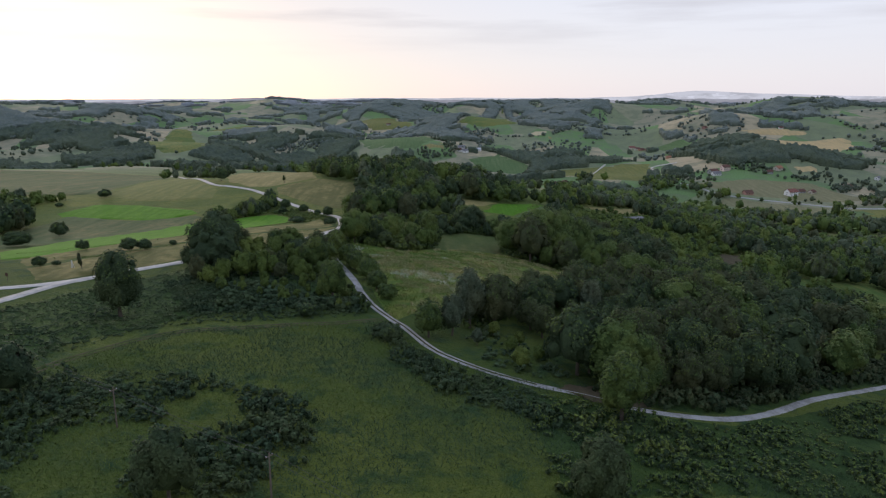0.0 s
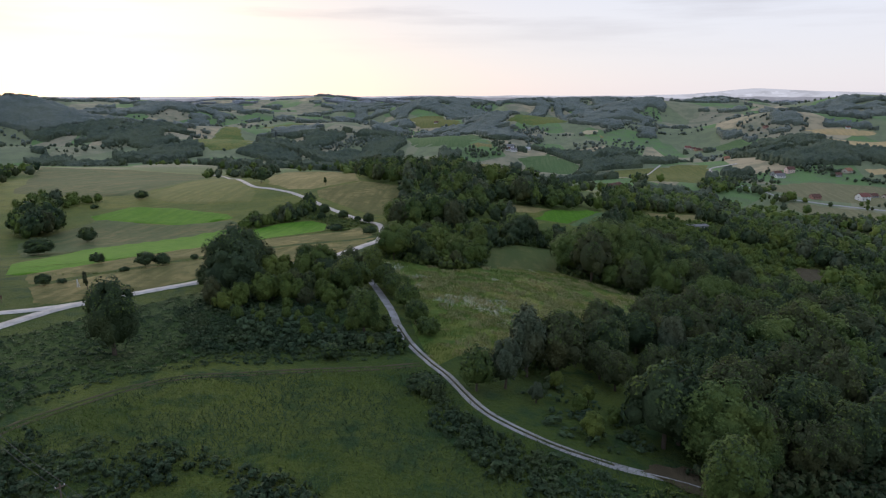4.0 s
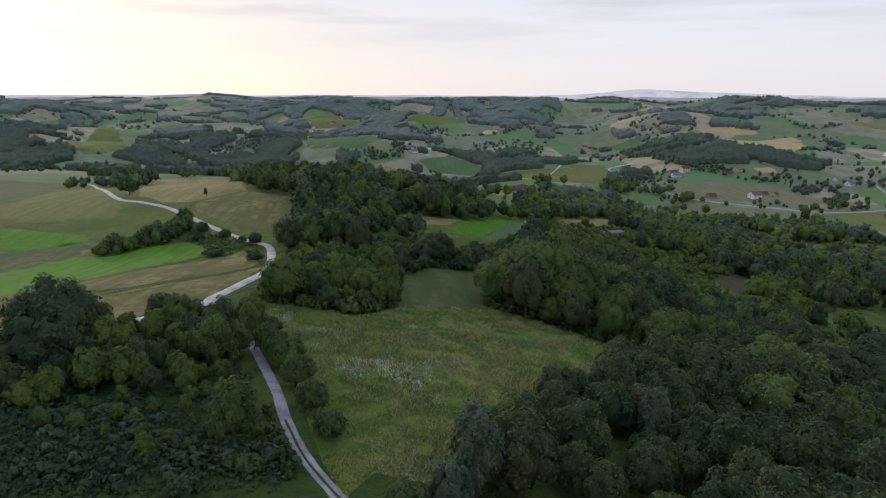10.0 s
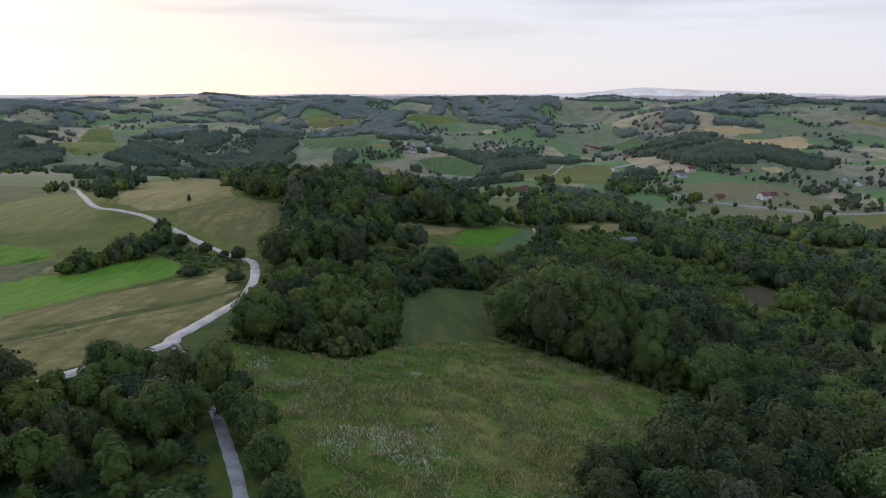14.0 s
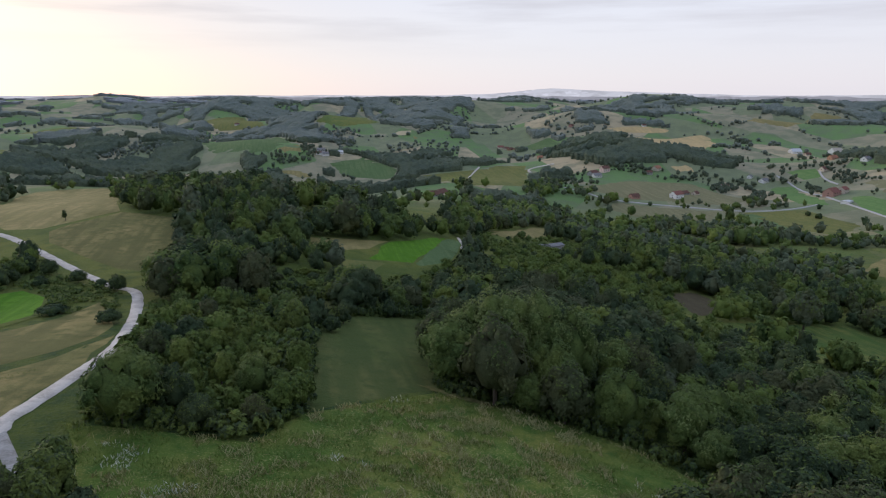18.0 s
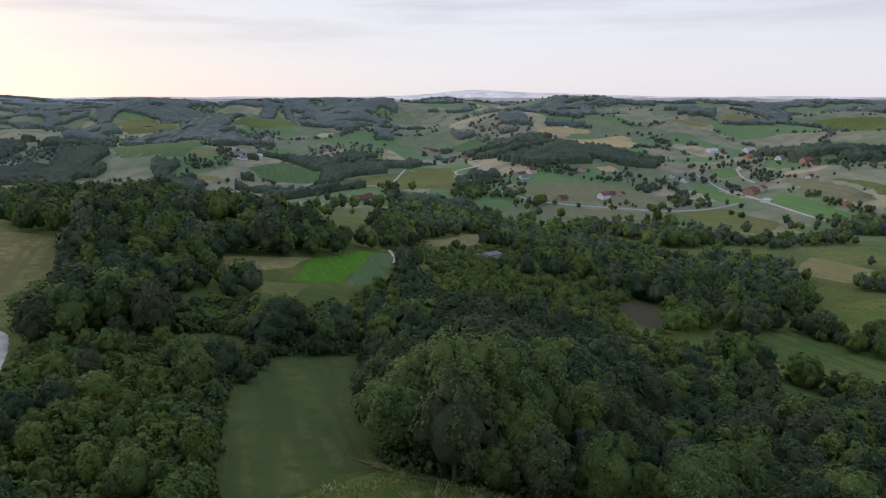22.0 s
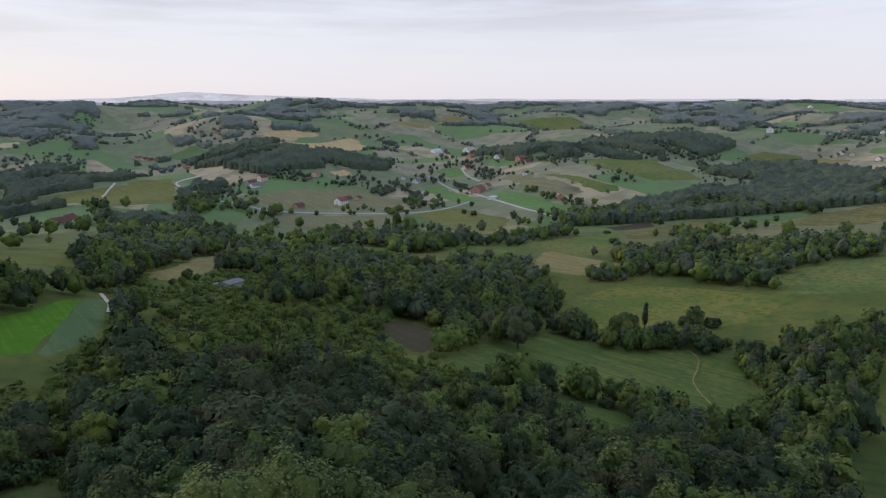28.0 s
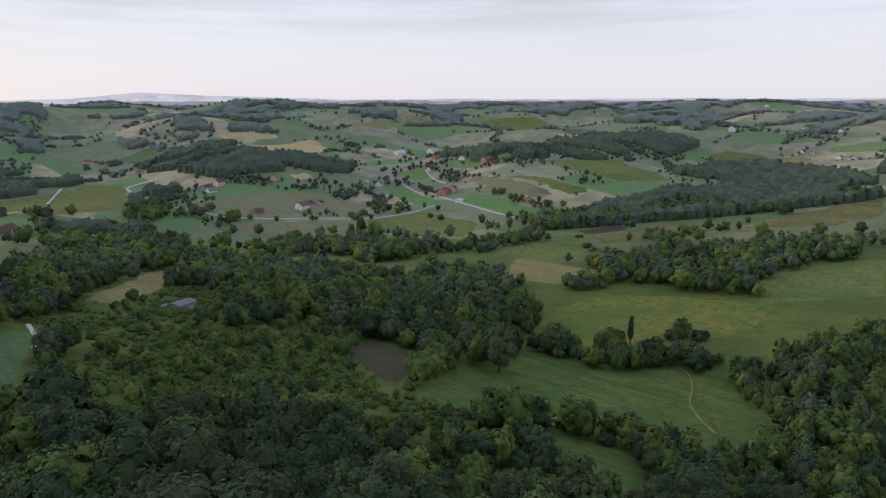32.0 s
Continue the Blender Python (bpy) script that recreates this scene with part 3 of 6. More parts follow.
field("crop_field", "crop", [(-140.6, 217.8), (-161.2, 250.4), (-177.1, 316.2), (-167.2, 350.8), (-148.2, 376.1), (-119.4, 371.2), (-110.2, 389.0), (-95.5, 393.1), (-84.8, 381.9), (-80.3, 356.6), (-96.1, 325.6), (-102.5, 295.9), (-121.7, 261.3), (-130.7, 232.7)])
field("stubble_field", "stubble2", [(-137.5, 223.0), (-131.3, 236.3), (-96.0, 317.4), (-83.0, 332.2), (-71.0, 349.7), (-65.6, 370.0), (-52.8, 333.2), (-53.4, 319.1), (-58.2, 304.9), (-67.8, 290.7), (-77.6, 277.5), (-115.7, 227.7), (-126.7, 208.0)])
field("stubble_field", "stubble2", [(-124.7, 205.2), (-113.6, 224.0), (-75.3, 272.5), (-65.6, 284.6), (-56.3, 298.2), (-49.3, 320.6), (-49.2, 282.6), (-51.9, 264.0), (-55.0, 251.2), (-95.2, 205.0), (-111.6, 186.6)])
field("stubble_field", "stubble2", [(-204.8, 336.7), (-195.2, 360.2), (-149.7, 380.0), (-122.9, 377.2), (-139.1, 399.2), (-169.0, 374.5), (-206.4, 349.0)])
field("hay_field", "hay", [(-230.9, 482.0), (-238.9, 549.1), (-258.5, 685), (-155.2, 482.2), (-149.5, 452.7), (-195.7, 454.3)])
field("grass_field", "pasture", [(-330.1, 492.3), (-532.5, 833), (-434.1, 852), (-301.3, 785), (-244.5, 561.2), (-239.9, 492.1), (-269.2, 482.3)])
field("grass_field", "pasture", [(-220.9, 337.6), (-221.3, 411.7), (-174.4, 393.8), (-142.9, 402.6), (-131.3, 391.7), (-141.7, 353.5), (-177.7, 311.3), (-182.3, 284.3)])
field("flower_meadow", "meadow", [(-41.7, 257.6), (-26.2, 253.2), (-12.3, 249.5), (-3.9, 263.2), (23.9, 281.0), (40.3, 273.5), (56.5, 262.8), (71.0, 241.2), (79.0, 227.9), (57.3, 226.0), (37.3, 215.4), (24.5, 203.1), (7.2, 174.8), (0.1, 169.7), (-7.7, 172.0), (-11.6, 164.9), (-15.6, 175.1), (-19.7, 190.8), (-20.2, 196.3), (-29.4, 221.0)])
field("mown_meadow", "mown", [(-3.6, 263.4), (-0.3, 333.8), (10.1, 352.6), (34.4, 358.5), (24.2, 283.5)])
field("mown_meadow", "mown", [(-16.6, 376.1), (-6.1, 376.8), (7.9, 371.8), (8.5, 359.5), (-2.3, 340.6), (-14.3, 346.0)])
field("crop_field", "crop", [(23.9, 443.7), (39.7, 483.8), (74.6, 518.0), (45.1, 447.2)])
field("stubble_field", "stubble", [(0.2, 453.3), (0.5, 473.3), (24.9, 478.7), (38.7, 483.6), (26.9, 463.4), (16.1, 456.6)])
field("crop_field", "darkcrop", [(45.9, 446.5), (75.1, 517.0), (83.8, 515.0), (64.7, 460.1), (47.9, 442.6)])
field("grass_field", "hay", [(8.8, 440.6), (32.8, 441.6), (23.0, 420.3), (9.4, 422.2)])
field("stubble_field", "stubble", [(117.2, 579.0), (186.7, 697), (230.2, 730), (212.8, 682), (128.8, 575.6)])
field("valley_meadow", "meadow3", [(185.3, 430.4), (222.5, 448.3), (261.0, 457.8), (291.1, 464.2), (283.8, 435.2), (300.4, 415.0), (330.2, 401.2), (297.3, 378.0), (257.8, 347.5), (227.1, 344.2), (226.5, 369.4), (224.6, 382.5), (179.6, 397.6)])
field("valley_meadow", "meadow3", [(327.2, 392.6), (355.2, 389.3), (294.2, 350.1), (276.9, 332.4), (241.0, 337.5), (265.4, 350.1), (295.1, 375.0)])
field("valley_meadow", "meadow2", [(325.4, 479.0), (380.1, 509.3), (425.0, 514.8), (451.5, 470.4), (464.9, 409.7), (403.9, 406.1), (360.3, 426.0), (322.2, 442.9)])
field("valley_meadow", "pasture2", [(500.9, 447.2), (585.1, 430.1), (631, 399.1), (513.5, 365.9), (474.6, 410.2)])
field("valley_meadow", "meadow3", [(189.8, 379.4), (201.1, 369.9), (205.5, 353.6), (188.2, 326.8), (169.4, 330.4), (169.6, 348.2)])
field("ploughed_plot", "earth", [(195.3, 487.4), (220.1, 505.1), (228.2, 473.1), (207.0, 451.7), (181.7, 438.6)])
field("stubble_field", "stubble", [(412.8, 593.2), (482.7, 641), (484.6, 551.4), (451.5, 533.4), (423.7, 558.3)])
field("grass_field", "pasture2", [(494.0, 682), (628, 664), (558.8, 615), (471.4, 599.8), (493.5, 640)])
field("stubble_field", "stubble2", [(622, 658), (766, 653), (759, 615), (716, 605), (577.3, 621)])
field("ploughed_plot", "plough", [(643, 696), (715, 687), (684, 658), (624, 668)])
field("crop_field", "darkcrop", [(776, 624), (863, 559.9), (815, 549.7), (746, 595.1)])
field("stubble_field", "stubble2", [(839, 548.9), (947, 488.5), (868, 465.7), (791, 487.3), (742, 568.3)])
field("grass_field", "pasture2", [(285.0, 754), (364.8, 776), (378.2, 734), (347.5, 699), (277.8, 701)])
field("stubble_field", "stubble", [(320.7, 934), (324.6, 827), (299.0, 797), (302.8, 874)])
field("stubble_field", "stubble", [(120.1, 597.7), (211.3, 712), (214.5, 696), (199.4, 665), (136.2, 592.9)])
field("grass_field", "pasture2", [(382.1, 692), (450.2, 704), (475.6, 668), (454.5, 644), (401.6, 664)])
field("ploughed_plot", "fallow", [(393.5, 1015), (425.6, 1050), (549.5, 985), (502.4, 928), (417.8, 966)])
field("crop_field", "darkcrop", [(553.8, 966), (591.7, 944), (520.2, 789), (516.2, 831)])
field("hay_field", "hay", [(567.1, 966), (645, 949), (628, 827), (533.1, 759), (541.3, 826)])
field("crop_field", "hazy_crop", [(753, 1170), (789, 1155), (689, 952), (659, 971)])
field("crop_field", "hazy_crop", [(828, 1241), (869, 1197), (821, 1125), (810, 1150)])
field("crop_field", "hazy_crop", [(739, 976), (757, 962), (735, 812), (678, 824), (704, 920)])
field("ploughed_plot", "fallow", [(498.5, 1192), (627, 1184), (649, 1068), (590.6, 1016), (452.7, 1072), (399.8, 1138)])
field("stubble_field", "gold", [(590.2, 1253), (663, 1273), (671, 1242), (615, 1230)])
field("ploughed_plot", "fallow", [(841, 1085), (842, 993), (807, 854), (774, 861), (776, 957)])
field("grass_field", "pasture2", [(845, 990), (855, 876), (859, 810), (811, 842)])
field("grass_field", "pasture2", [(954, 1000), (1188, 1000), (1000, 787), (919, 822), (908, 918)])
field("stubble_field", "gold", [(773, 1867), (876, 1872), (945, 1841), (924, 1820), (795, 1830)])
field("stubble_field", "gold", [(653, 1540), (827, 1781), (1005, 1768), (969, 1641), (660, 1379)])
field("hay_field", "hay", [(1341, 963), (1487, 934), (1519, 864), (1462, 861), (1411, 920)])
field("stubble_field", "stubble", [(1454, 869), (1521, 842), (1524, 777), (1200, 721)])
field("crop_field", "darkcrop", [(561.1, 1891), (636, 1905), (631, 1763), (571.8, 1736)])
field("grass_field", "hay", [(275.0, 1251), (346.5, 1433), (409.2, 1393), (378.2, 1316), (321.5, 1221)])
field("grass_field", "pasture2", [(232.9, 1367), (272.5, 1386), (309.6, 1400), (280.4, 1315), (202.7, 1149)])
field("grass_field", "pasture2", [(1724, 1897), (1891, 1820), (1892, 1747), (1434, 1510)])
field("stubble_field", "stubble", [(1135, 1804), (1519, 2029), (1572, 1979), (1219, 1741)])
field("crop_field", "darkcrop", [(-222.4, 1798), (-65.6, 2127), (-9.6, 1969), (-70.8, 1579), (-170.1, 1629)])
field("stubble_field", "stubble", [(-49.8, 1596), (-1.0, 1625), (3.7, 1572), (-28.3, 1565)])
field("crop_field", "darkcrop", [(54.6, 1517), (123.2, 1567), (180.3, 1455), (156.3, 1394), (70.9, 1449)])
field("stubble_field", "stubble", [(-68.1, 1478), (-18.5, 1479), (23.1, 1459), (10.4, 1428)])
field("stubble_field", "pale", [(246.1, 2096), (302.7, 2089), (298.4, 2044), (253.6, 2039)])
field("stubble_field", "stubble", [(297.5, 2038), (326.3, 2036), (296.2, 1985)])
field("grass_field", "hay", [(207.9, 1399), (324.1, 1403), (408.8, 1364), (318.5, 1122), (225.5, 1120)])
field("grass_field", "pasture2", [(-0.5, 1313), (40.8, 1235), (14.9, 878), (-21.4, 572.1)])
field("grass_field", "hay", [(-8.4, 533.3), (6.7, 547.4), (13.2, 524.8), (-0.1, 502.8), (-8.2, 504.9)])
field("crop_field", "darkcrop", [(57.1, 1512), (121.4, 1535), (173.2, 1444), (142.0, 1407), (70.5, 1449)])
field("crop_field", "darkcrop", [(-161.4, 1641), (-84.4, 2161), (-16.2, 1651), (-62.0, 1561)])
field("grass_field", "pasture2", [(-695, 2103), (-572.0, 2153), (-492.2, 2017), (-572.8, 1991)])
field("grass_field", "pasture2", [(-633, 1497), (-758, 2110), (-470.9, 1447), (-524.4, 1353)])
field("grass_field", "hay", [(-342.5, 2672), (-181.8, 2655), (-88.8, 2295), (-228.7, 2323)])
field("grass_field", "pasture2", [(46.8, 2205), (241.7, 2907), (228.8, 2192), (109.2, 2133)])

road("gravel_road", 2.0, "lane_gravel", [(176.5, 230.9), (141.2, 202.4), (116.4, 182.2), (91.0, 161.5), (72.9, 144.4), (60.2, 135.0), (49.3, 131.1), (38.7, 129.9), (30.1, 132.2), (18.9, 133.7), (10.0, 137.1), (2.0, 142.5), (-2.9, 148.0), (-6.7, 155.3), (-9.2, 160.4), (-12.8, 165.9), (-18.2, 175.9), (-22.7, 188.1), (-27.1, 202.8), (-40.0, 236.3), (-44.8, 243.9), (-47.8, 249.7), (-51.2, 256.2)])
road("gravel_road", 3.3, "gravel", [(-117.5, 143.4), (-114.0, 155.8), (-110.4, 169.0), (-105.6, 186.0), (-98.9, 196.3), (-89.6, 207.1), (-80.2, 217.0), (-53.6, 250.0), (-51.5, 259.5), (-49.6, 268.9), (-47.9, 282.1), (-46.0, 302.4), (-47.6, 323.2), (-50.7, 348.1), (-57.4, 380.7), (-66.6, 391.1), (-78.6, 407.5), (-94.3, 429.7), (-109.7, 451.0), (-129.1, 477.1), (-149.0, 496.5), (-172.3, 520.9), (-222.0, 625.0), (-283.8, 764), (-318.1, 804)])
road("gravel_road", 2.9, "gravel", [(-140.0, 166.0), (-128.0, 173.5), (-117.5, 180.5), (-111.0, 184.7), (-104.6, 190.1), (-98.5, 196.8)])
road("dirt_track", 2.2, "dirt", [(-15.0, 164.9), (-24.8, 160.3), (-37.5, 156.9), (-49.5, 153.3), (-57.7, 151.0), (-65.2, 144.7), (-71.3, 134.7), (-75.3, 125.7), (-76.1, 116.4)])
road("village_road", 3.2, "asphalt", [(381.4, 1130), (403.5, 1096), (418.7, 1066), (461.5, 1045), (519.0, 1017), (571.0, 977), (605, 961), (641, 957), (678, 963)])
road("village_road", 3.2, "asphalt", [(803, 1218), (792, 1169), (749, 1055), (711, 964), (693, 880), (685, 832), (679, 804)])
road("village_road", 3.2, "asphalt", [(862, 1190), (838, 1148), (817, 1090)])
road("farm_track", 1.8, "gravel", [(83.6, 526.4), (82.5, 513.8), (81.7, 506.1), (77.9, 493.7)])
road("farm_track", 0.8, "stubble", [(329.4, 400.8), (321.0, 391.4), (304.8, 381.9), (285.5, 372.8), (270.0, 360.6), (257.4, 347.8)])
road("farm_track", 4.0, "gravel", [(393.5, 1315), (399.1, 1351), (420.2, 1363), (450.5, 1363)])
road("farm_track", 4.0, "gravel", [(277.7, 1312), (302.5, 1371), (324.9, 1419)])

wood("wood", [(23.7, 293.3), (29.2, 340.4), (9.5, 349.3), (0.1, 382.3), (0.2, 402.1), (21.1, 403.7), (44.8, 420.4), (76.3, 478.9), (100.9, 523.8), (275.9, 816), (263.9, 730), (327.8, 662), (389.3, 620), (402.7, 565.2), (353.9, 545.6), (252.1, 485.9), (173.9, 443.6), (172.4, 409.1), (178.2, 367.4), (180.7, 334.6), (147.5, 311.4), (209.3, 334.0), (284.9, 335.1), (340.5, 347.3), (161.8, 263.1)])
wood("wood", [(11.0, 174.6), (42.6, 238.1), (71.8, 274.6), (229.9, 451.6), (277.0, 424.5), (131.8, 196.7), (93.8, 166.7), (61.9, 139.2), (39.8, 133.9), (31.0, 136.3), (7.9, 142.8), (-1.9, 158.1)])
wood("wood", [(50.4, 227.6), (37.4, 247.1), (20.7, 257.5), (29.3, 316.3), (47.9, 391.2), (135.4, 496.3), (305.9, 490.8), (74.8, 183.0), (6.5, 164.8), (10.8, 177.7), (19.4, 190.5)])
wood("wood", [(-51.8, 368.4), (-53.1, 411.2), (-55.2, 476.2), (-86.9, 501.5), (-111.3, 556.9), (-185.4, 1326), (-55.8, 1310), (24.7, 556.1), (75.4, 525.8), (154.2, 623), (69.4, 495.2), (17.1, 446.4), (11.7, 401.6), (18.6, 356.2), (8.3, 343.8), (-2.1, 270.1), (-9.6, 245.7), (-38.8, 255.9), (-38.5, 270.4), (-39.7, 302.4)])
wood("copse", [(-71.5, 195.5), (-80.3, 219.4), (-68.7, 217.4), (-47.4, 227.2), (-37.0, 226.4), (-17.5, 176.2), (-20.7, 167.8), (-28.6, 166.2), (-39.7, 173.4), (-60.7, 183.9)])
wood("copse", [(-130.0, 373.6), (-107.4, 437.9), (-99.2, 418.3), (-116.4, 351.5)])
wood("copse", [(-291.4, 438.9), (-294.3, 533.1), (-250.4, 460.8), (-265.2, 401.6)])
wood("wood", [(-872, 1611), (-756, 1586), (-590, 1421), (-537, 1328), (-610, 1298), (-685, 1264)])
wood("wood", [(-477, 1403), (-549, 1808), (-443, 1733), (-383, 1523), (-435, 1342)])
wood("wood", [(460.3, 539.9), (590.8, 565.0), (691, 445.5), (632, 414.5), (474.3, 407.3), (463.9, 477.8)])
wood("wood", [(368.8, 376.3), (454.5, 349.7), (300.2, 306.5), (270.9, 327.8), (302.1, 352.9)])
wood("wood", [(318.8, 825), (384.4, 892), (472.3, 712), (591.2, 716), (565.4, 680), (429.7, 667), (343.5, 709)])
wood("wood", [(614, 728), (745, 669), (937, 486.3), (984, 500.0), (947, 748), (777, 770), (651, 767)])
wood("wood", [(103.1, 674), (186.3, 868), (269.0, 952), (283.4, 865), (198.8, 689), (102.0, 560.7), (76.7, 532.4)])
wood("wood", [(559.3, 1388), (838, 1509), (834, 1345), (755, 1272), (599.5, 1272), (510.5, 1288), (478.2, 1383)])
wood("wood", [(984, 1205), (1442, 1331), (1490, 1083), (1450, 979), (1281, 960), (942, 1003)])
wood("wood", [(1265, 1773), (2285, 2740), (1713, 1966), (1382, 1672)])
wood("wood", [(911, 1797), (1036, 1763), (1097, 1702), (1028, 1702)])
wood("wood", [(984, 806), (1295, 885), (1106, 582.3), (1016, 509.4), (952, 490.8), (947, 748)])
wood("hedge", [(292.6, 463.7), (289.4, 439.8), (287.6, 419.1), (328.0, 390.4), (356.4, 387.5), (338.6, 414.0), (308.2, 433.4), (311.8, 468.3)])
wood("willows", [(179.4, 418.7), (239.1, 441.0), (280.9, 457.5), (282.8, 486.2), (209.0, 447.5)])
wood("wood", [(173.3, 316.1), (206.2, 318.5), (257.6, 322.8), (313.2, 310.0), (227.7, 287.5), (176.5, 312.0)])
wood("hedge", [(329.7, 391.3), (340.6, 369.5), (311.5, 354.5), (305.8, 359.1), (335.4, 380.3)])
wood("wood", [(307.0, 537.6), (376.0, 570.2), (367.7, 517.9), (326.2, 483.8), (269.4, 473.4), (237.2, 471.4)])
wood("wood", [(446.0, 571.1), (503.4, 570.0), (493.9, 527.4), (431.6, 519.7), (415.5, 536.8)])
wood("wood", [(187.4, 368.0), (203.3, 368.8), (192.1, 343.9), (182.5, 340.7)])
wood("copse", [(-242.4, 369.2), (-237.6, 388.2), (-216.1, 368.5), (-220.8, 350.2), (-225.4, 345.2)])
wood("wood", [(317.3, 1142), (407.6, 1212), (448.1, 1269), (358.0, 1089), (289.7, 1027)])
wood("copse", [(408.2, 1044), (480.7, 1124), (451.4, 1047), (414.9, 1028)])
wood("copse", [(515.3, 1094), (572.9, 1145), (666, 1179), (614, 1118), (507.3, 1052)])
wood("copse", [(644, 1162), (749, 1230), (707, 1174), (617, 1107)])
wood("copse", [(535.6, 983), (571.2, 971), (586.8, 998), (575.2, 1020)])
wood("copse", [(584.8, 983), (611, 979), (710, 1118), (712, 1151)])
wood("copse", [(834, 1122), (784, 956), (827, 985), (870, 1118), (869, 1174)])
wood("copse", [(794, 1141), (715, 1005), (760, 1047), (813, 1148)])
wood("copse", [(734, 892), (719, 854), (763, 872), (762, 897)])
wood("copse", [(733, 837), (749, 817), (768, 837), (760, 855)])
wood("copse", [(503.9, 1313), (514.1, 1258), (565.9, 1214), (577.8, 1252), (550.0, 1291)])
wood("copse", [(583.5, 1210), (634, 1194), (677, 1227), (627, 1216)])
wood("wood", [(-1046, 2100), (-957, 2305), (-744, 2159), (-914, 2197), (-744, 1516)])
wood("wood", [(-374.9, 1747), (-250.1, 1762), (-226.3, 2299), (-306.7, 2398), (-340.3, 1835)])
wood("wood", [(-61.9, 1563), (7.9, 1613), (54.3, 1576), (6.7, 1512), (-49.1, 1507)])
wood("wood", [(201.1, 1940), (358.0, 1985), (405.8, 1857), (327.9, 1753), (225.4, 1790)])
wood("wood", [(14.7, 2281), (273.2, 3267), (638, 3460), (644, 2712), (375.8, 2081), (211.2, 2183)])
wood("wood", [(-290.9, 2761), (27.9, 3702), (-2.4, 2309), (-181.6, 2655)])
wood("wood", [(623, 1996), (721, 1931), (774, 1875), (691, 1850)])

low_growth(0.42, [(76.6, 467.2), (109.7, 516.7), (163.2, 523.5), (216.8, 544.2), (213.0, 482.7), (149.8, 419.1), (103.3, 409.5), (70.0, 412.8)])
low_growth(0.42, [(-5.4, 143.4), (11.8, 164.3), (25.3, 153.8), (28.1, 125.8), (7.2, 129.2)])
low_growth(0.5, [(-40.6, 262.4), (-45.6, 305.0), (-50.1, 368.4), (-15.2, 352.2), (-1.5, 302.0), (-4.6, 259.5), (-9.8, 249.7)])
low_growth(0.55, [(-61.5, 187.4), (-48.9, 192.8), (-34.3, 191.1), (-22.6, 180.1), (-21.2, 170.9), (-40.9, 176.6)])
low_growth(0.6, [(146.0, 419.9), (176.5, 416.8), (174.4, 373.0), (189.2, 343.3), (174.4, 318.0), (122.5, 342.7), (128.6, 381.5)])
low_growth(0.4, [(90.2, 514.8), (116.5, 537.7), (183.1, 617), (193.7, 584.8), (139.4, 520.5), (101.6, 491.5)])
low_growth(0.5, [(-292.9, 440.5), (-326.4, 595.4), (-247.9, 462.5), (-263.9, 399.3)])
low_growth(0.5, [(-132.7, 372.8), (-112.1, 455.8), (-97.4, 423.4), (-114.0, 344.5)])
low_growth(0.35, [(-64.5, 189.5), (-54.0, 194.2), (-38.5, 195.3), (-31.9, 207.7), (-26.0, 196.0), (-20.5, 177.4), (-16.1, 165.9), (-52.6, 166.0)])
low_growth(0.35, [(85.1, 523.2), (111.0, 563.2), (185.8, 631), (197.8, 593.1), (144.1, 531.7), (104.1, 499.2)])
low_growth(0.35, [(163.0, 459.7), (185.8, 473.5), (172.5, 426.8), (196.6, 439.6), (168.5, 401.9), (145.7, 396.3), (146.0, 419.9)])
low_growth(0.45, [(0.1, 411.3), (21.9, 413.2), (46.0, 427.3), (78.5, 487.6), (69.1, 432.3), (37.4, 383.7), (-0.1, 382.1)])
low_growth(0.66, [(-71.5, 195.5), (-58, 222), (-47.4, 229), (-36.0, 228), (-17.5, 176.2), (-20.7, 167.8), (-60.7, 183.9)])
low_growth(0.3, [(-15.7, 370.9), (5.1, 370.7), (27.2, 390.3), (26.8, 424.0), (2.3, 415.1), (-19.0, 418.0)])


# ---- trees ----
ICO = [(-0.5257, 0, 0.8507), (0.5257, 0, 0.8507), (-0.5257, 0, -0.8507), (0.5257, 0, -0.8507), (0, 0.8507, 0.5257), (0, 0.8507, -0.5257),
       (0, -0.8507, 0.5257), (0, -0.8507, -0.5257), (0.8507, 0.5257, 0), (-0.8507, 0.5257, 0), (0.8507, -0.5257, 0), (-0.8507, -0.5257, 0)]
ICO_FACES = [(0, 1, 4), (0, 4, 9), (9, 4, 5), (4, 8, 5), (4, 1, 8), (8, 1, 10), (8, 10, 3), (5, 8, 3), (5, 3, 2), (2, 3, 7), (7, 3, 10), (7, 10, 6),
             (7, 6, 11), (11, 6, 0), (0, 6, 1), (6, 10, 1), (9, 11, 0), (9, 2, 11), (9, 5, 2), (7, 11, 2)]
ICO_V, ICO_F = np.array(ICO), np.array(ICO_FACES)[:, ::-1]


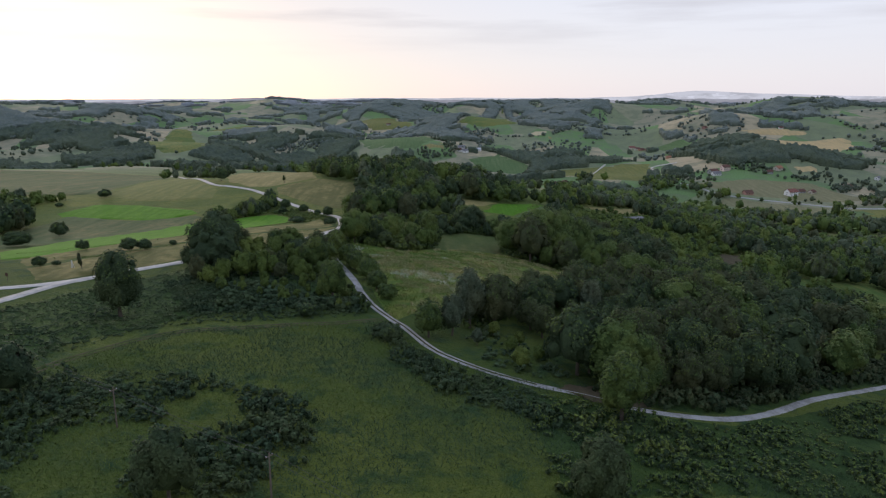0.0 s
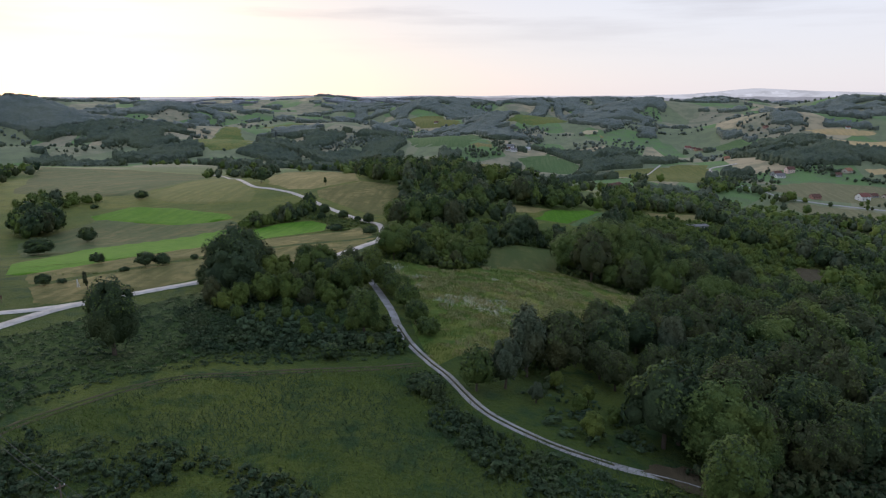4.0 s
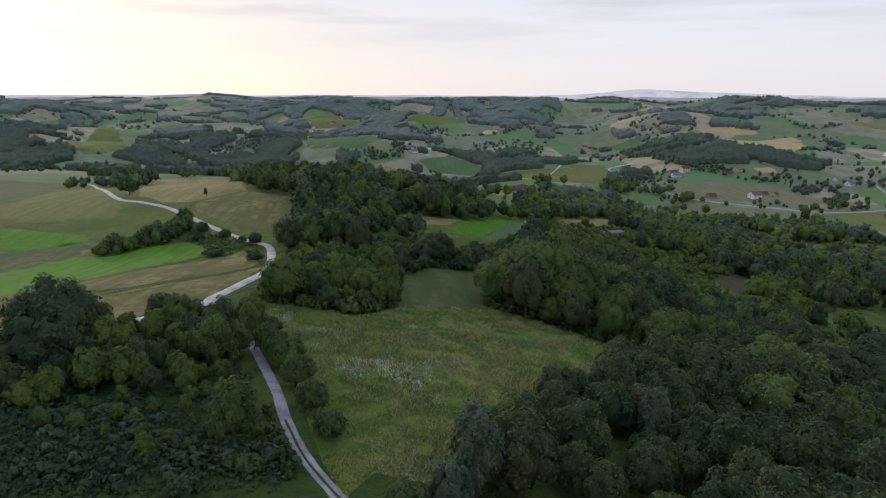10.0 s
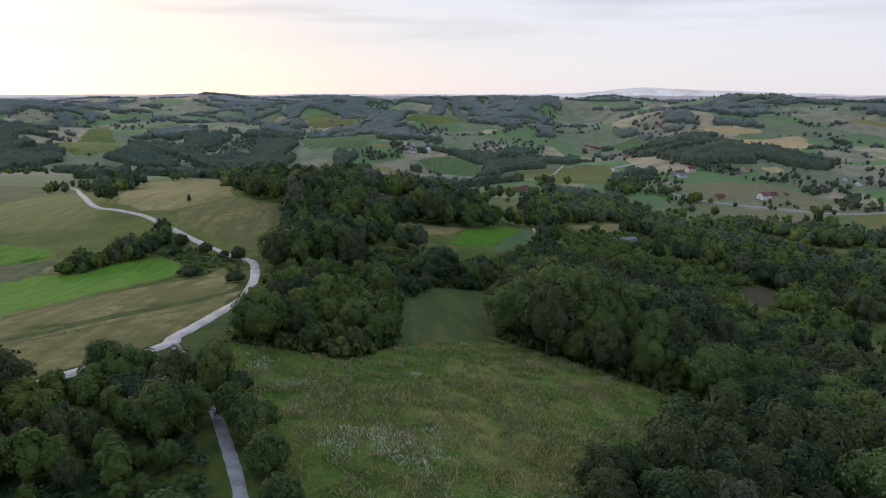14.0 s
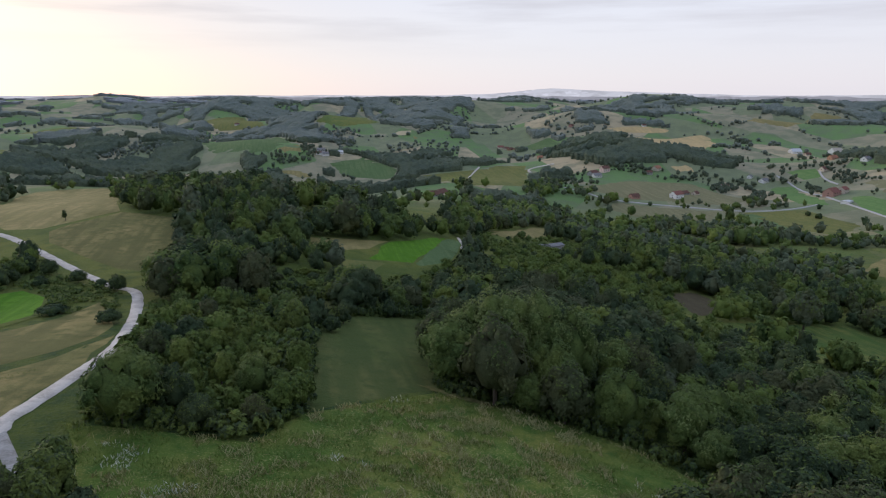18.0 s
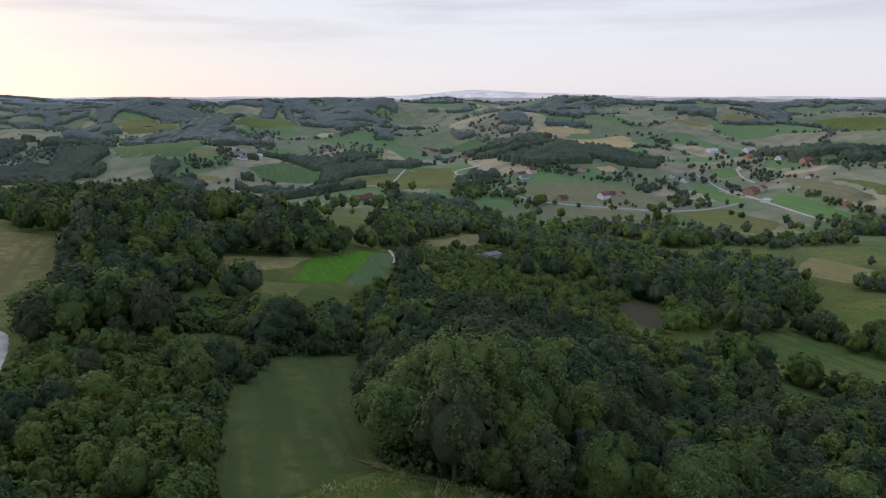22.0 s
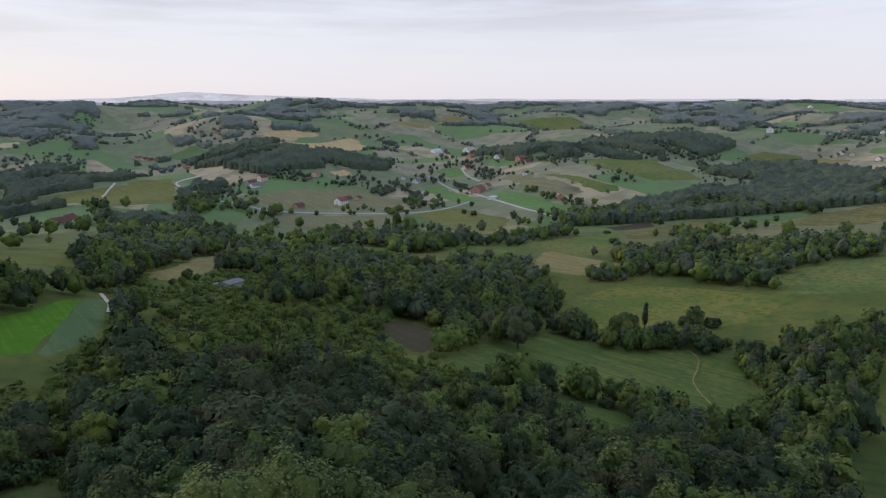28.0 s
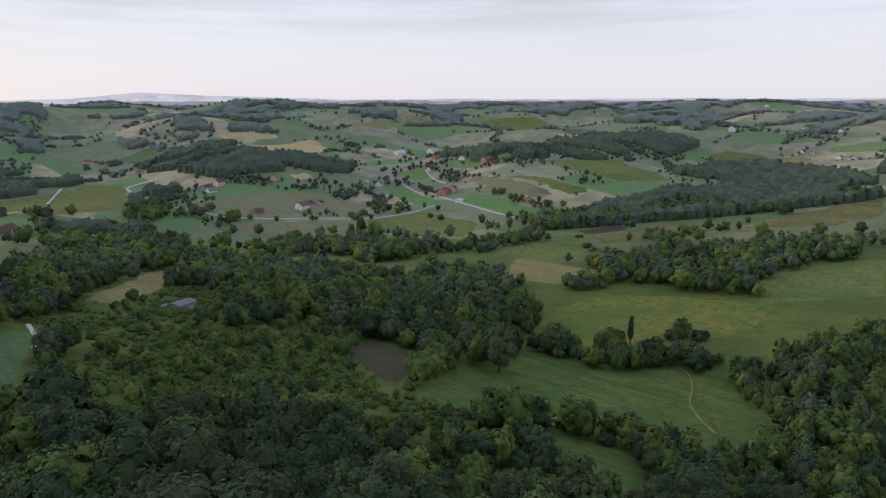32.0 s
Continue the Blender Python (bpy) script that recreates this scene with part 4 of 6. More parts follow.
def crown_arrays(rng, radius, height, base, lobes, leaves, leaf, slim=1.0, bloom=0.3):
    """A crown: billowing clumps of foliage round a heart, with sprays of leaves standing off them. Returns corners, triangles and 1 for foliage, 2 for the upper sprays."""
    mid = base + (height - base) * 0.47
    half = np.array([radius * slim, radius * slim, (height - base) * 0.53])
    start = rng.uniform(0, 6.28)
    V, F, K, n = [ICO_V * half * 0.72 + (0, 0, mid)], [ICO_F], [np.ones(len(ICO_F), int)], len(ICO_V)
    spots, sizes, ways = [], [], []
    for i in range(lobes):
        up = 1.0 - 1.5 * (i + 0.3) / lobes
        ring = math.sqrt(max(0.0, 1 - up * up))
        turn = start + i * 2.39996 + rng.normal(0, 0.4)
        way = np.array([math.cos(turn) * ring, math.sin(turn) * ring, up])
        size = rng.uniform(0.26, 0.42) * (1.2 if lobes < 10 else 1.0)
        spot = way * (rng.uniform(0.92, 1.06) - size * 0.92)
        a = rng.uniform(0, 6.28)
        u = ICO_V @ np.array([[math.cos(a), math.sin(a), 0], [-math.sin(a), math.cos(a), 0], [0, 0, 1]])
        keep = (u[ICO_F].mean(1) @ way) > -0.25
        bumps = rng.uniform(0.62, 0.94, len(u))[:, None]
        V.append((spot + u * bumps * size) * half + (0, 0, mid))
        F.append(ICO_F[keep] + n)
        K.append(np.ones(keep.sum(), int))
        n += len(u)
        spots.append(spot)
        sizes.append(size)
        ways.append(way)
    if leaves:
        spots, sizes, ways = np.array(spots), np.array(sizes), np.array(ways)
        pick = rng.choice(lobes, leaves, p=sizes ** 2 / (sizes ** 2).sum())
        out = rng.normal(size=(leaves, 3)) + ways[pick] * 0.9
        out[:, 2] += 0.3
        out /= np.linalg.norm(out, axis=1)[:, None]
        p = (spots[pick] + out * (sizes[pick] * rng.uniform(0.88, 1.12, leaves))[:, None]) * half + (0, 0, mid)
        nrm = out + ways[pick] * 0.5 + rng.normal(size=out.shape) * 0.42
        nrm[:, 2] += 0.25
        nrm /= np.linalg.norm(nrm, axis=1)[:, None]
        x = np.cross(nrm, rng.normal(size=(leaves, 3)))
        x /= np.linalg.norm(x, axis=1)[:, None] + 1e-9
        y = np.cross(nrm, x)
        s = leaf * rng.uniform(0.6, 1.4, (leaves, 1))
        V.append(np.stack([p - x * s, p - y * s * 0.9, p + x * s * 0.7 + y * s * 0.6], 1).reshape(-1, 3))
        F.append(np.arange(leaves * 3).reshape(-1, 3) + n)
        K.append(((p[:, 2] > mid + half[2] * 0.15) & (rng.random(leaves) < bloom)).astype(int) + 1)
    return np.concatenate(V), np.concatenate(F), np.concatenate(K)


def trunk_bm(rng, height, radius, limbs):
    """A tapered trunk with a few limbs that reach into the crown."""
    bm = bmesh.new()

    def tube(a, b, ra, rb, sides):
        axis = (b - a).normalized()
        u = axis.orthogonal().normalized()
        w = axis.cross(u)
        lo = [bm.verts.new(a + (u * math.cos(k * 6.283 / sides) + w * math.sin(k * 6.283 / sides)) * ra) for k in range(sides)]
        hi = [bm.verts.new(b + (u * math.cos(k * 6.283 / sides) + w * math.sin(k * 6.283 / sides)) * rb) for k in range(sides)]
        for k in range(sides):
            bm.faces.new((lo[k], lo[(k + 1) % sides], hi[(k + 1) % sides], hi[k]))

    bend = Vector((rng.uniform(-0.5, 0.5), rng.uniform(-0.5, 0.5), height * 0.45))
    top = Vector((rng.uniform(-0.6, 0.6), rng.uniform(-0.6, 0.6), height * 0.8))
    tube(Vector((0, 0, -0.6)), bend, radius * 1.35, radius * 0.8, 8)
    tube(bend, top, radius * 0.8, radius * 0.25, 6)
    for k in range(limbs):
        a = bend.lerp(top, rng.uniform(0.0, 0.7))
        t = rng.uniform(0, 6.28)
        tube(a, a + Vector((math.cos(t), math.sin(t), rng.uniform(0.5, 1.0))) * height * 0.22, radius * 0.4, radius * 0.12, 5)
    return bm


def part(name, bm, material, parent, label=""):
    me = bpy.data.meshes.new(name)
    bm.to_mesh(me)
    bm.free()
    me.materials.append(MATS[material])
    ob = new(name, me)
    ob.parent = parent
    return tagged(ob, label) if label else ob


def near_tree(name, seed, radius, height, leafmat, topmat, label, slim=1.0, base=0.05, leaves=1800, leaf=0.29, bloom=0.3):
    rng = np.random.default_rng(seed)
    root = new(name)
    part("trunk", trunk_bm(rng, height, height * 0.022, 5), "bark", root)
    v, f, k = crown_arrays(rng, radius, height, height * base, 16, leaves, leaf, slim, bloom)
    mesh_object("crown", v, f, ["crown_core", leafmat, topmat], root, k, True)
    return tagged(root, label, "tree")


KINDS = [
    ("broadleaf_tree", 5.2, 13.0, "leaf", "leaf", "full green broadleaf tree with a rounded crown", 1.0),
    ("broadleaf_tree", 4.4, 12.0, "leaf_dark", "leaf", "dark green broadleaf tree with a dense crown", 1.0),
    ("chestnut_tree", 5.8, 14.5, "leaf", "catkin", "flowering chestnut tree with cream catkins on top", 1.0),
    ("broadleaf_tree", 3.6, 12.5, "leaf_grey", "leaf_grey", "grey-green willow with a loose crown", 0.9),
    ("broadleaf_tree", 4.6, 13.5, "leaf_brown", "leaf", "olive-brown broadleaf tree with dull leaves", 1.0),
    ("young_tree", 2.8, 8.5, "leaf_yellow", "leaf", "young yellow-green broadleaf tree", 0.95),
]


def clear_of(x, y, margin=2.5):
    """Points that lie on no field and no road."""
    ok = np.ones(len(x), bool)
    for ring in CLEAR:
        ok &= ~inside(x, y, ring)
    for line, width in ROADS:
        for a in line[:: max(1, len(line) // 160)]:
            ok &= np.hypot(x - a[0], y - a[1]) > width * 0.5 + margin + 0.2
    return ok


def span(ring):
    """Longest side of the ring's bounds."""
    return max(max(p[k] for p in ring) - min(p[k] for p in ring) for k in (0, 1))


def scatter(rng, ring, gap):
    """Spots inside a ring, on a jittered lattice."""
    xs, ys = [p[0] for p in ring], [p[1] for p in ring]
    X, Y = np.meshgrid(np.arange(min(xs), max(xs), gap), np.arange(min(ys), max(ys), gap * 0.87))
    X = X + (np.arange(X.shape[0]) % 2)[:, None] * gap * 0.5
    X, Y = X.ravel() + rng.uniform(-0.36, 0.36, X.size) * gap, Y.ravel() + rng.uniform(-0.36, 0.36, X.size) * gap
    keep = inside(X, Y, ring)
    return X[keep], Y[keep]


def growth(x, y):
    """How tall the wood stands, as a share of full height."""
    g = 0.92 + 0.28 * field_noise(x, y, 34.0, 1) + 0.14 * field_noise(x, y, 11.0, 2)
    for share, ring in LOW:
        g = np.where(inside(x, y, ring), g * share, g)
    return np.clip(g, 0.25, 1.4)


rng = np.random.default_rng(7)
tx, ty, tc = [], [], []
for ring in WOODS:
    d = float(far_off(np.mean([p[0] for p in ring]), np.mean([p[1] for p in ring])))
    small = d < 600 and span(ring) < 100
    x, y = scatter(rng, ring, 5.0 if small else 8.4 if d < 420 else 8.8 if d < 900 else 9.0 if d < 1400 and span(ring) < 260 else 22.0)
    tx.append(x)
    ty.append(y)
    tc.append(np.full(len(x), 4.0 if small else 6.4))
tx, ty, tc = np.concatenate(tx), np.concatenate(ty), np.concatenate(tc)
ok = clear_of(tx, ty, 5.0) | ((tc < 5) & clear_of(tx, ty, 3.0))
tx, ty, tc = tx[ok], ty[ok], tc[ok]
reach = np.hypot(tx - 10, ty - 200)
ok = (reach < 230) | clear_of(tx + (tx - 10) / reach * 15, ty + (ty - 200) / reach * 15, 0.0)
tx, ty, tc = tx[ok], ty[ok], tc[ok]
# thin out where woods overlap
cellkey = np.round(tx / tc).astype(int) * 100003 + np.round(ty / tc).astype(int)
_, first = np.unique(cellkey, return_index=True)
tx, ty = tx[first], ty[first]

# far woods: which land is wooded, hill tops first
VILLAGE = (700, 1080)


def wooded(x, y):
    w = field_noise(x, y, 230.0, 5) * 0.45 + field_noise(x, y, 85.0, 6) * 0.55 + field_noise(x, y, 34.0, 8) * 0.32 + (relief(x, y) - 36 * np.clip((np.hypot(x, y) - 1800) / 2300, 0, 1)) * 0.007 - 0.32
    w = w + np.clip((np.hypot(x, y) - 1500) / 1500, 0, 1) * 0.16
    return w - np.clip(1.25 - np.hypot(x - VILLAGE[0], (y - VILLAGE[1]) * 0.8) / 300, 0, 1) * 0.8


# hedges, orchards and lone trees over the rest of the land
FX, FY = np.meshgrid(np.arange(-2300, 3000, 10.5), np.arange(380, 2700, 10.5))
fx, fy = FX.ravel() + rng.uniform(-4.5, 4.5, FX.size), FY.ravel() + rng.uniform(-4.5, 4.5, FX.size)
fd = far_off(fx, fy)
hedge = np.minimum(np.abs(field_noise(fx + fy * 0.4, fy, 150.0, 9)), np.abs(field_noise(fx, fy - fx * 0.5, 190.0, 10)))
dice = rng.random(len(fx))
bearing = np.arctan2(fx, fy)
shade = wooded(fx, fy)
take = (fd > 520) & (bearing > -0.72) & (bearing < 1.40)
take &= ((hedge < 0.05) & (dice < 0.8) & (field_noise(fx, fy, 90.0, 12) > -0.35)) | ((shade > 0.0) & (shade < 0.12) & (dice < 0.35)) | ((shade > 0.0) & (fd < 700) & (bearing < 0.42)) | (dice < 0.006) | ((np.hypot(fx - VILLAGE[0], fy - VILLAGE[1]) < 330) & (field_noise(fx, fy, 42.0, 15) > 0.25) & (dice < 0.36))
take &= (fd < 1900) | ((dice < 0.3) & (fd < 2700))
fx, fy = fx[take], fy[take]
ok = clear_of(fx, fy, 3.0)
fx, fy = fx[ok], fy[ok]
tx, ty = np.concatenate([tx, fx]), np.concatenate([ty, fy])
td = far_off(tx, ty)
order = np.argsort(td)
tx, ty, td = tx[order], ty[order], td[order]
print("trees", len(tx), (td < 150).sum(), (td < 400).sum(), (td < 1000).sum())

protos = []
for i, (name, radius, height, leafmat, topmat, label, slim) in enumerate(KINDS):
    for j in range(2):
        protos.append(near_tree(name, 40 + i * 5 + j, radius * (1 + 0.12 * j), height * (1 - 0.08 * j), leafmat, topmat, label, slim))
# Darker, browner kinds, which also put the wood's shaded sides into colour.
DARK_WOOD = np.array([1.2, 1.2, 6, 6, 0.8, 0.6, 0.4, 0.4, 5, 5, 0.6, 0.6])
LIGHT_WOOD = np.array([4, 4, 4.5, 4.5, 1.2, 1.2, 1.2, 1.0, 2.2, 2.2, 0.7, 0.7])
NEAR = 290
used = set()
for i in range(min(NEAR, len(tx))):
    chance = DARK_WOOD if ty[i] < 235 and tx[i] > 8 else LIGHT_WOOD
    k = int(rng.choice(12, p=chance / chance.sum()))
    g = float(growth(tx[i], ty[i]))
    if g < 0.62 and rng.random() < 0.7:
        k, g = 10 + int(rng.integers(2)), g * 1.4
    s = g * rng.uniform(0.72, 1.32)
    m = pose(tx[i], ty[i], level(tx[i], ty[i]) - 0.1, rz=rng.uniform(0, 360)) @ Matrix.Diagonal((s, s, s * rng.uniform(0.9, 1.1), 1))
    if k not in used:
        used.add(k)
        protos[k].matrix_basis = m
        tagged(protos[k], group="trees of the near wood")
    else:
        c = copy_thing(protos[k], pose(0, 0, 0))
        c.matrix_basis = m
        tagged(c, group="trees of the near wood")
for k in range(12):
    if k not in used:
        m = pose(tx[NEAR + k], ty[NEAR + k], level(tx[NEAR + k], ty[NEAR + k]) - 0.1)
        protos[k].matrix_basis = m


def wood_mesh(name, label, idx, lobes, leaves, leaf, variants, core, only=None, shady=False, valley=False):
    """All trees of a belt in one mesh."""
    if len(idx) == 0:
        return
    shapes = []
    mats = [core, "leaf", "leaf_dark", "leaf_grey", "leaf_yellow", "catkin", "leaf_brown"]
    mats = [only] * 7 if only else mats
    looks = [(1, 1), (2, 1), (1, 5), (3, 3), (6, 1), (2, 2), (4, 1), (1, 2), (2, 1), (1, 1)]
    # Nearest belt: darker leaves put shade into the colour.
    if shady:
        looks = [(2, 1), (2, 2), (1, 5), (2, 1), (6, 2), (2, 2), (4, 1), (2, 2), (6, 6), (1, 2)]
    # Greyer kinds of the valley, whose paleness also takes the place of haze.
    if valley:
        looks = [(1, 1), (3, 3), (1, 3), (3, 1), (6, 3), (1, 1), (4, 4), (3, 3), (2, 1), (1, 3)]
    for i in range(variants):
        r = np.random.default_rng(900 + i)
        v, f, k = crown_arrays(r, r.uniform(0.34, 0.50), 1.0, 0.0, lobes, leaves, leaf, 1.0)
        if lobes == 1:
            v, f, k = ICO_V * np.array([0.42, 0.42, 0.5]) * r.uniform(0.8, 1.2, (12, 1)) + (0, 0, 0.45), ICO_F, np.ones(len(ICO_F), int)
        a, b = looks[i % len(looks)]
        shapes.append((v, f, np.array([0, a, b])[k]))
    r = np.random.default_rng(len(idx))
    V, F, K, n = [], [], [], 0
    for i in idx:
        v, f, k = shapes[6 if variants > 6 and GROW[i] < 0.55 and r.random() < 0.7 else r.integers(variants)]
        h = 12.5 * GROW[i] * r.uniform(0.60, 1.42) if td[i] < 900 else r.uniform(3, 12)
        w = max(h, 5.0) * r.uniform(0.80, 1.2) * (1.0 if td[i] < 170 else 0.90 if td[i] < 420 else 1.0 if td[i] < 900 else 1.2)
        a = r.uniform(0, 6.28)
        co, si = math.cos(a) * w, math.sin(a) * w
        V.append(np.stack([v[:, 0] * co - v[:, 1] * si + tx[i], v[:, 0] * si + v[:, 1] * co + ty[i], v[:, 2] * h + TZ[i] - 0.5], 1))
        F.append(f + n)
        K.append(k)
        n += len(v)
    ob = mesh_object(name, np.concatenate(V), np.concatenate(F), mats, None, np.concatenate(K), True)
    tagged(ob, label, "woodland", kind="stuff")


TZ, GROW = terrain(tx, ty), growth(tx, ty)
rest = np.arange(len(tx)) >= NEAR
wood_mesh("woodland", "dense mixed green wood on the slope", np.where(rest & (td < 170))[0], 14, 620, 0.034, 10, "crown_core", None, True)
wood_mesh("woodland", "mixed green wood and thickets around the fields", np.where(rest & (td >= 170) & (td < 420))[0], 10, 150, 0.058, 10, "crown_core")
wood_mesh("woodland", "dark green woods along the valley", np.where(rest & (td >= 420) & (td < 1000))[0], 5, 12, 0.11, 10, "crown_core", valley=True)
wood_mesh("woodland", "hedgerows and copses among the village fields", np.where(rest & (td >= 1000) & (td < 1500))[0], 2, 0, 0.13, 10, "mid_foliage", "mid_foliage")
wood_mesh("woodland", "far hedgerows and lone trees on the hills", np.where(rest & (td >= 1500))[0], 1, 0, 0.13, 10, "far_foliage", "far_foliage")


def canopy(name, label, inner, outer, cell, tree, leafmat):
    """A closed canopy of many rounded treetops over the wooded land between two distances."""
    ax, ay = np.arange(-outer, outer + 250, cell), np.arange(0, outer + 250, cell)
    X, Y = np.meshgrid(ax, ay)
    X = X + (np.arange(X.shape[0]) % 2)[:, None] * cell * 0.5
    D = far_off(X, Y)
    A = np.arctan2(X, Y)
    M = (D > inner) & (D < outer) & (A > -0.74) & (A < 1.42)
    W = np.full(X.shape, -1.0)
    W[M] = wooded(X[M], Y[M]) - ((A[M] > 0.42) & (D[M] < 1050))
    for ring in WOODS:
        if far_off(*np.mean(ring, 0)) > 850 and span(ring) >= 260:
            spot = M & inside(X, Y, ring)
            W[spot] = 0.20 + 0.5 * field_noise(X[spot], Y[spot], 58.0, 71)
    on = W > 0.0
    keep = np.zeros(X.shape, bool)
    back = 1 + 28.0 / np.hypot(X[on], Y[on])
    keep[on] = clear_of(X[on], Y[on], 5.0) & clear_of(X[on] * back, Y[on] * back, 4.0)
    x, y = X[keep], Y[keep]
    cu, cv = np.floor(x / tree), np.floor(y / tree)
    near, tall = np.full(len(x), 9.0), np.zeros(len(x))
    for i in (-1, 0, 1):
        for j in (-1, 0, 1):
            a, b = cu + i, cv + j
            h1, h2, h3 = (np.modf(np.abs(np.sin(a * p + b * q) * 43758.5453))[0] for p, q in ((127.1, 311.7), (269.5, 183.3), (419.2, 371.9)))
            d = np.hypot(a + 0.15 + 0.7 * h1 - x / tree, b + 0.15 + 0.7 * h2 - y / tree)
            tall = np.where(d < near, h3, tall)
            near = np.minimum(d, near)
    top = (6.0 + 6.0 * tall + 1.5 * field_noise(x, y, 70.0, 14) + 2.2 * field_noise(x, y, cell * 0.9, 17)) * (0.18 + 1.0 * np.sqrt(np.clip(1 - (near / 0.85) ** 2, 0, 1)))
    Z = np.zeros(X.shape)
    Z[keep] = terrain(x, y) + top
    use = keep[:-1, :-1] & keep[1:, :-1] & keep[:-1, 1:] & keep[1:, 1:]
    ids = np.arange(X.size).reshape(X.shape)
    q = np.stack([ids[:-1, :-1], ids[:-1, 1:], ids[1:, 1:], ids[1:, :-1]], -1)[use]
    # a skirt down to the ground along the edge of every wood
    pts, base = np.stack([X, Y, Z], -1).reshape(-1, 3), X.size
    low = pts.copy()
    edge = []
    for a, b in ((0, 1), (1, 2), (2, 3), (3, 0)):
        edge.append(q[:, [a, b]])
    e = np.concatenate(edge)
    key = np.minimum(e[:, 0], e[:, 1]).astype(np.int64) * base + np.maximum(e[:, 0], e[:, 1])
    _, first, count = np.unique(key, return_index=True, return_counts=True)
    e = e[first[count == 1]]
    used, back = np.unique(np.concatenate([q.ravel(), e.ravel()]), return_inverse=True)
    v = pts[used]
    foot = v.copy()
    foot[:, 2] = terrain(v[:, 0], v[:, 1]) - 1.0
    n = len(used)
    qi, ei = back[: q.size].reshape(-1, 4), back[q.size:].reshape(-1, 2)
    faces = np.concatenate([qi, np.stack([ei[:, 1], ei[:, 0], ei[:, 0] + n, ei[:, 1] + n], 1)])
    ob = mesh_object(name, np.concatenate([v, foot]), faces, [leafmat], smooth=True)
    tagged(ob, label, "woodland", kind="stuff")


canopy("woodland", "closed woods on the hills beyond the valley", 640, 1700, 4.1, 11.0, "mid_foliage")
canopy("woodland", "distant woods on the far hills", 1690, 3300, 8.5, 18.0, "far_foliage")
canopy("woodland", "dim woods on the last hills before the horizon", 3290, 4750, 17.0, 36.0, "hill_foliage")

# ---- single trees and bushes ----
SPOT = {
    "oak": ("oak_tree", "leaf_dark", "leaf", 1.0, 0.10, "large round-crowned oak with dark dense foliage", "tree"),
    "lime": ("lime_tree", "leaf_dark", "leaf", 1.0, 0.03, "tall full tree leafy down to the ground", "tree"),
    "broad": ("broadleaf_tree", "leaf", "leaf_dark", 1.0, 0.05, "green broadleaf tree beside the lane or meadow", "tree"),
    "dark": ("broadleaf_tree", "leaf_dark", "leaf_dark", 1.0, 0.05, "dark green dense broadleaf tree", "tree"),
    "chestnut": ("chestnut_tree", "leaf", "catkin", 1.0, 0.05, "big flowering chestnut tree with cream catkins", "tree"),
    "willow": ("willow_tree", "leaf_grey", "leaf", 1.0, 0.06, "tall loose willow at the valley meadow", "tree"),
    "poplar": ("poplar_tree", "leaf_dark", "leaf_dark", 1.0, 0.05, "slim upright poplar in the hedge", "tree"),
    "sapling": ("young_tree", "leaf_dark", "leaf", 1.0, 0.25, "thin lone young tree on the stubble", "tree"),
    "bush": ("bush", "leaf_dark", "leaf", 1.0, 0.0, "rounded dark green bush on a field edge", "bush"),
}
spot_count = 0


def spot_tree(kind, x, y, height, radius):
    global spot_count
    spot_count += 1
    name, leafmat, topmat, slim, base, label, category = SPOT[kind]
    near = float(far_off(x, y)) < 230
    area = height * radius
    leaves = int(min(4500, max(30, area * (42 if near else 15))))
    leaf = 0.27 if near else max(0.44, min(0.8, float(far_off(x, y)) / 500))
    r = np.random.default_rng(3000 + spot_count)
    root = new(name)
    if kind == "chestnut":
        height, radius = height * 1.22, radius * 1.12
    part("trunk", trunk_bm(r, height, max(0.08, height * 0.022), 4 if height > 5 else 2), "bark", root)
    v, f, k = crown_arrays(r, radius * 0.98, height, height * base, 22 if near else 13, leaves, leaf, slim, 0.6 if kind == "chestnut" else 0.3)
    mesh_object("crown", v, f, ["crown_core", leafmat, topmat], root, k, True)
    root.matrix_basis = pose(x, y, level(x, y) - 0.1)
    tagged(root, label, category, "single trees and bushes")


spot_tree("oak", -69.7, 211.4, 17.2, 8.7)
spot_tree("lime", -76.3, 159.7, 16.8, 5.6)
spot_tree("oak", -167.1, 530.5, 10.7, 6.8)
spot_tree("sapling", -113.3, 502.1, 5.8, 1.0)
spot_tree("bush", -183.9, 298.0, 7.3, 6.2)
spot_tree("bush", -191.9, 346.2, 7.7, 4.7)
spot_tree("bush", -126.4, 241.8, 3.9, 2.4)
spot_tree("bush", -122.4, 207.9, 3.6, 2.2)
spot_tree("bush", -107.4, 235.3, 4.6, 3.6)
spot_tree("bush", -102.4, 236.7, 3.9, 2.7)
spot_tree("bush", -96.3, 246.0, 2.0, 1.4)
spot_tree("bush", -119.1, 211.2, 1.5, 1.5)
spot_tree("bush", -93.1, 412.9, 6.0, 3.2)
spot_tree("bush", -79.8, 399.3, 5.0, 3.2)
spot_tree("bush", -63.5, 384.1, 6.0, 3.0)
spot_tree("bush", -74.6, 355.4, 3.0, 4.5)
spot_tree("bush", -55.0, 337.4, 4.0, 3.5)
spot_tree("bush", -91.3, 397.3, 4.0, 2.6)
spot_tree("bush", -70.6, 391.7, 3.0, 2.2)
spot_tree("bush", -241.8, 440.4, 2.4, 2.7)
spot_tree("bush", -228.4, 473.3, 5.9, 4.3)
spot_tree("bush", -109.9, 227.6, 1.5, 1.6)
spot_tree("broad", -35.4, 225.3, 8.7, 2.6)
spot_tree("broad", -27.7, 213.2, 6.8, 2.7)
spot_tree("broad", -22.7, 201.0, 6.9, 2.7)
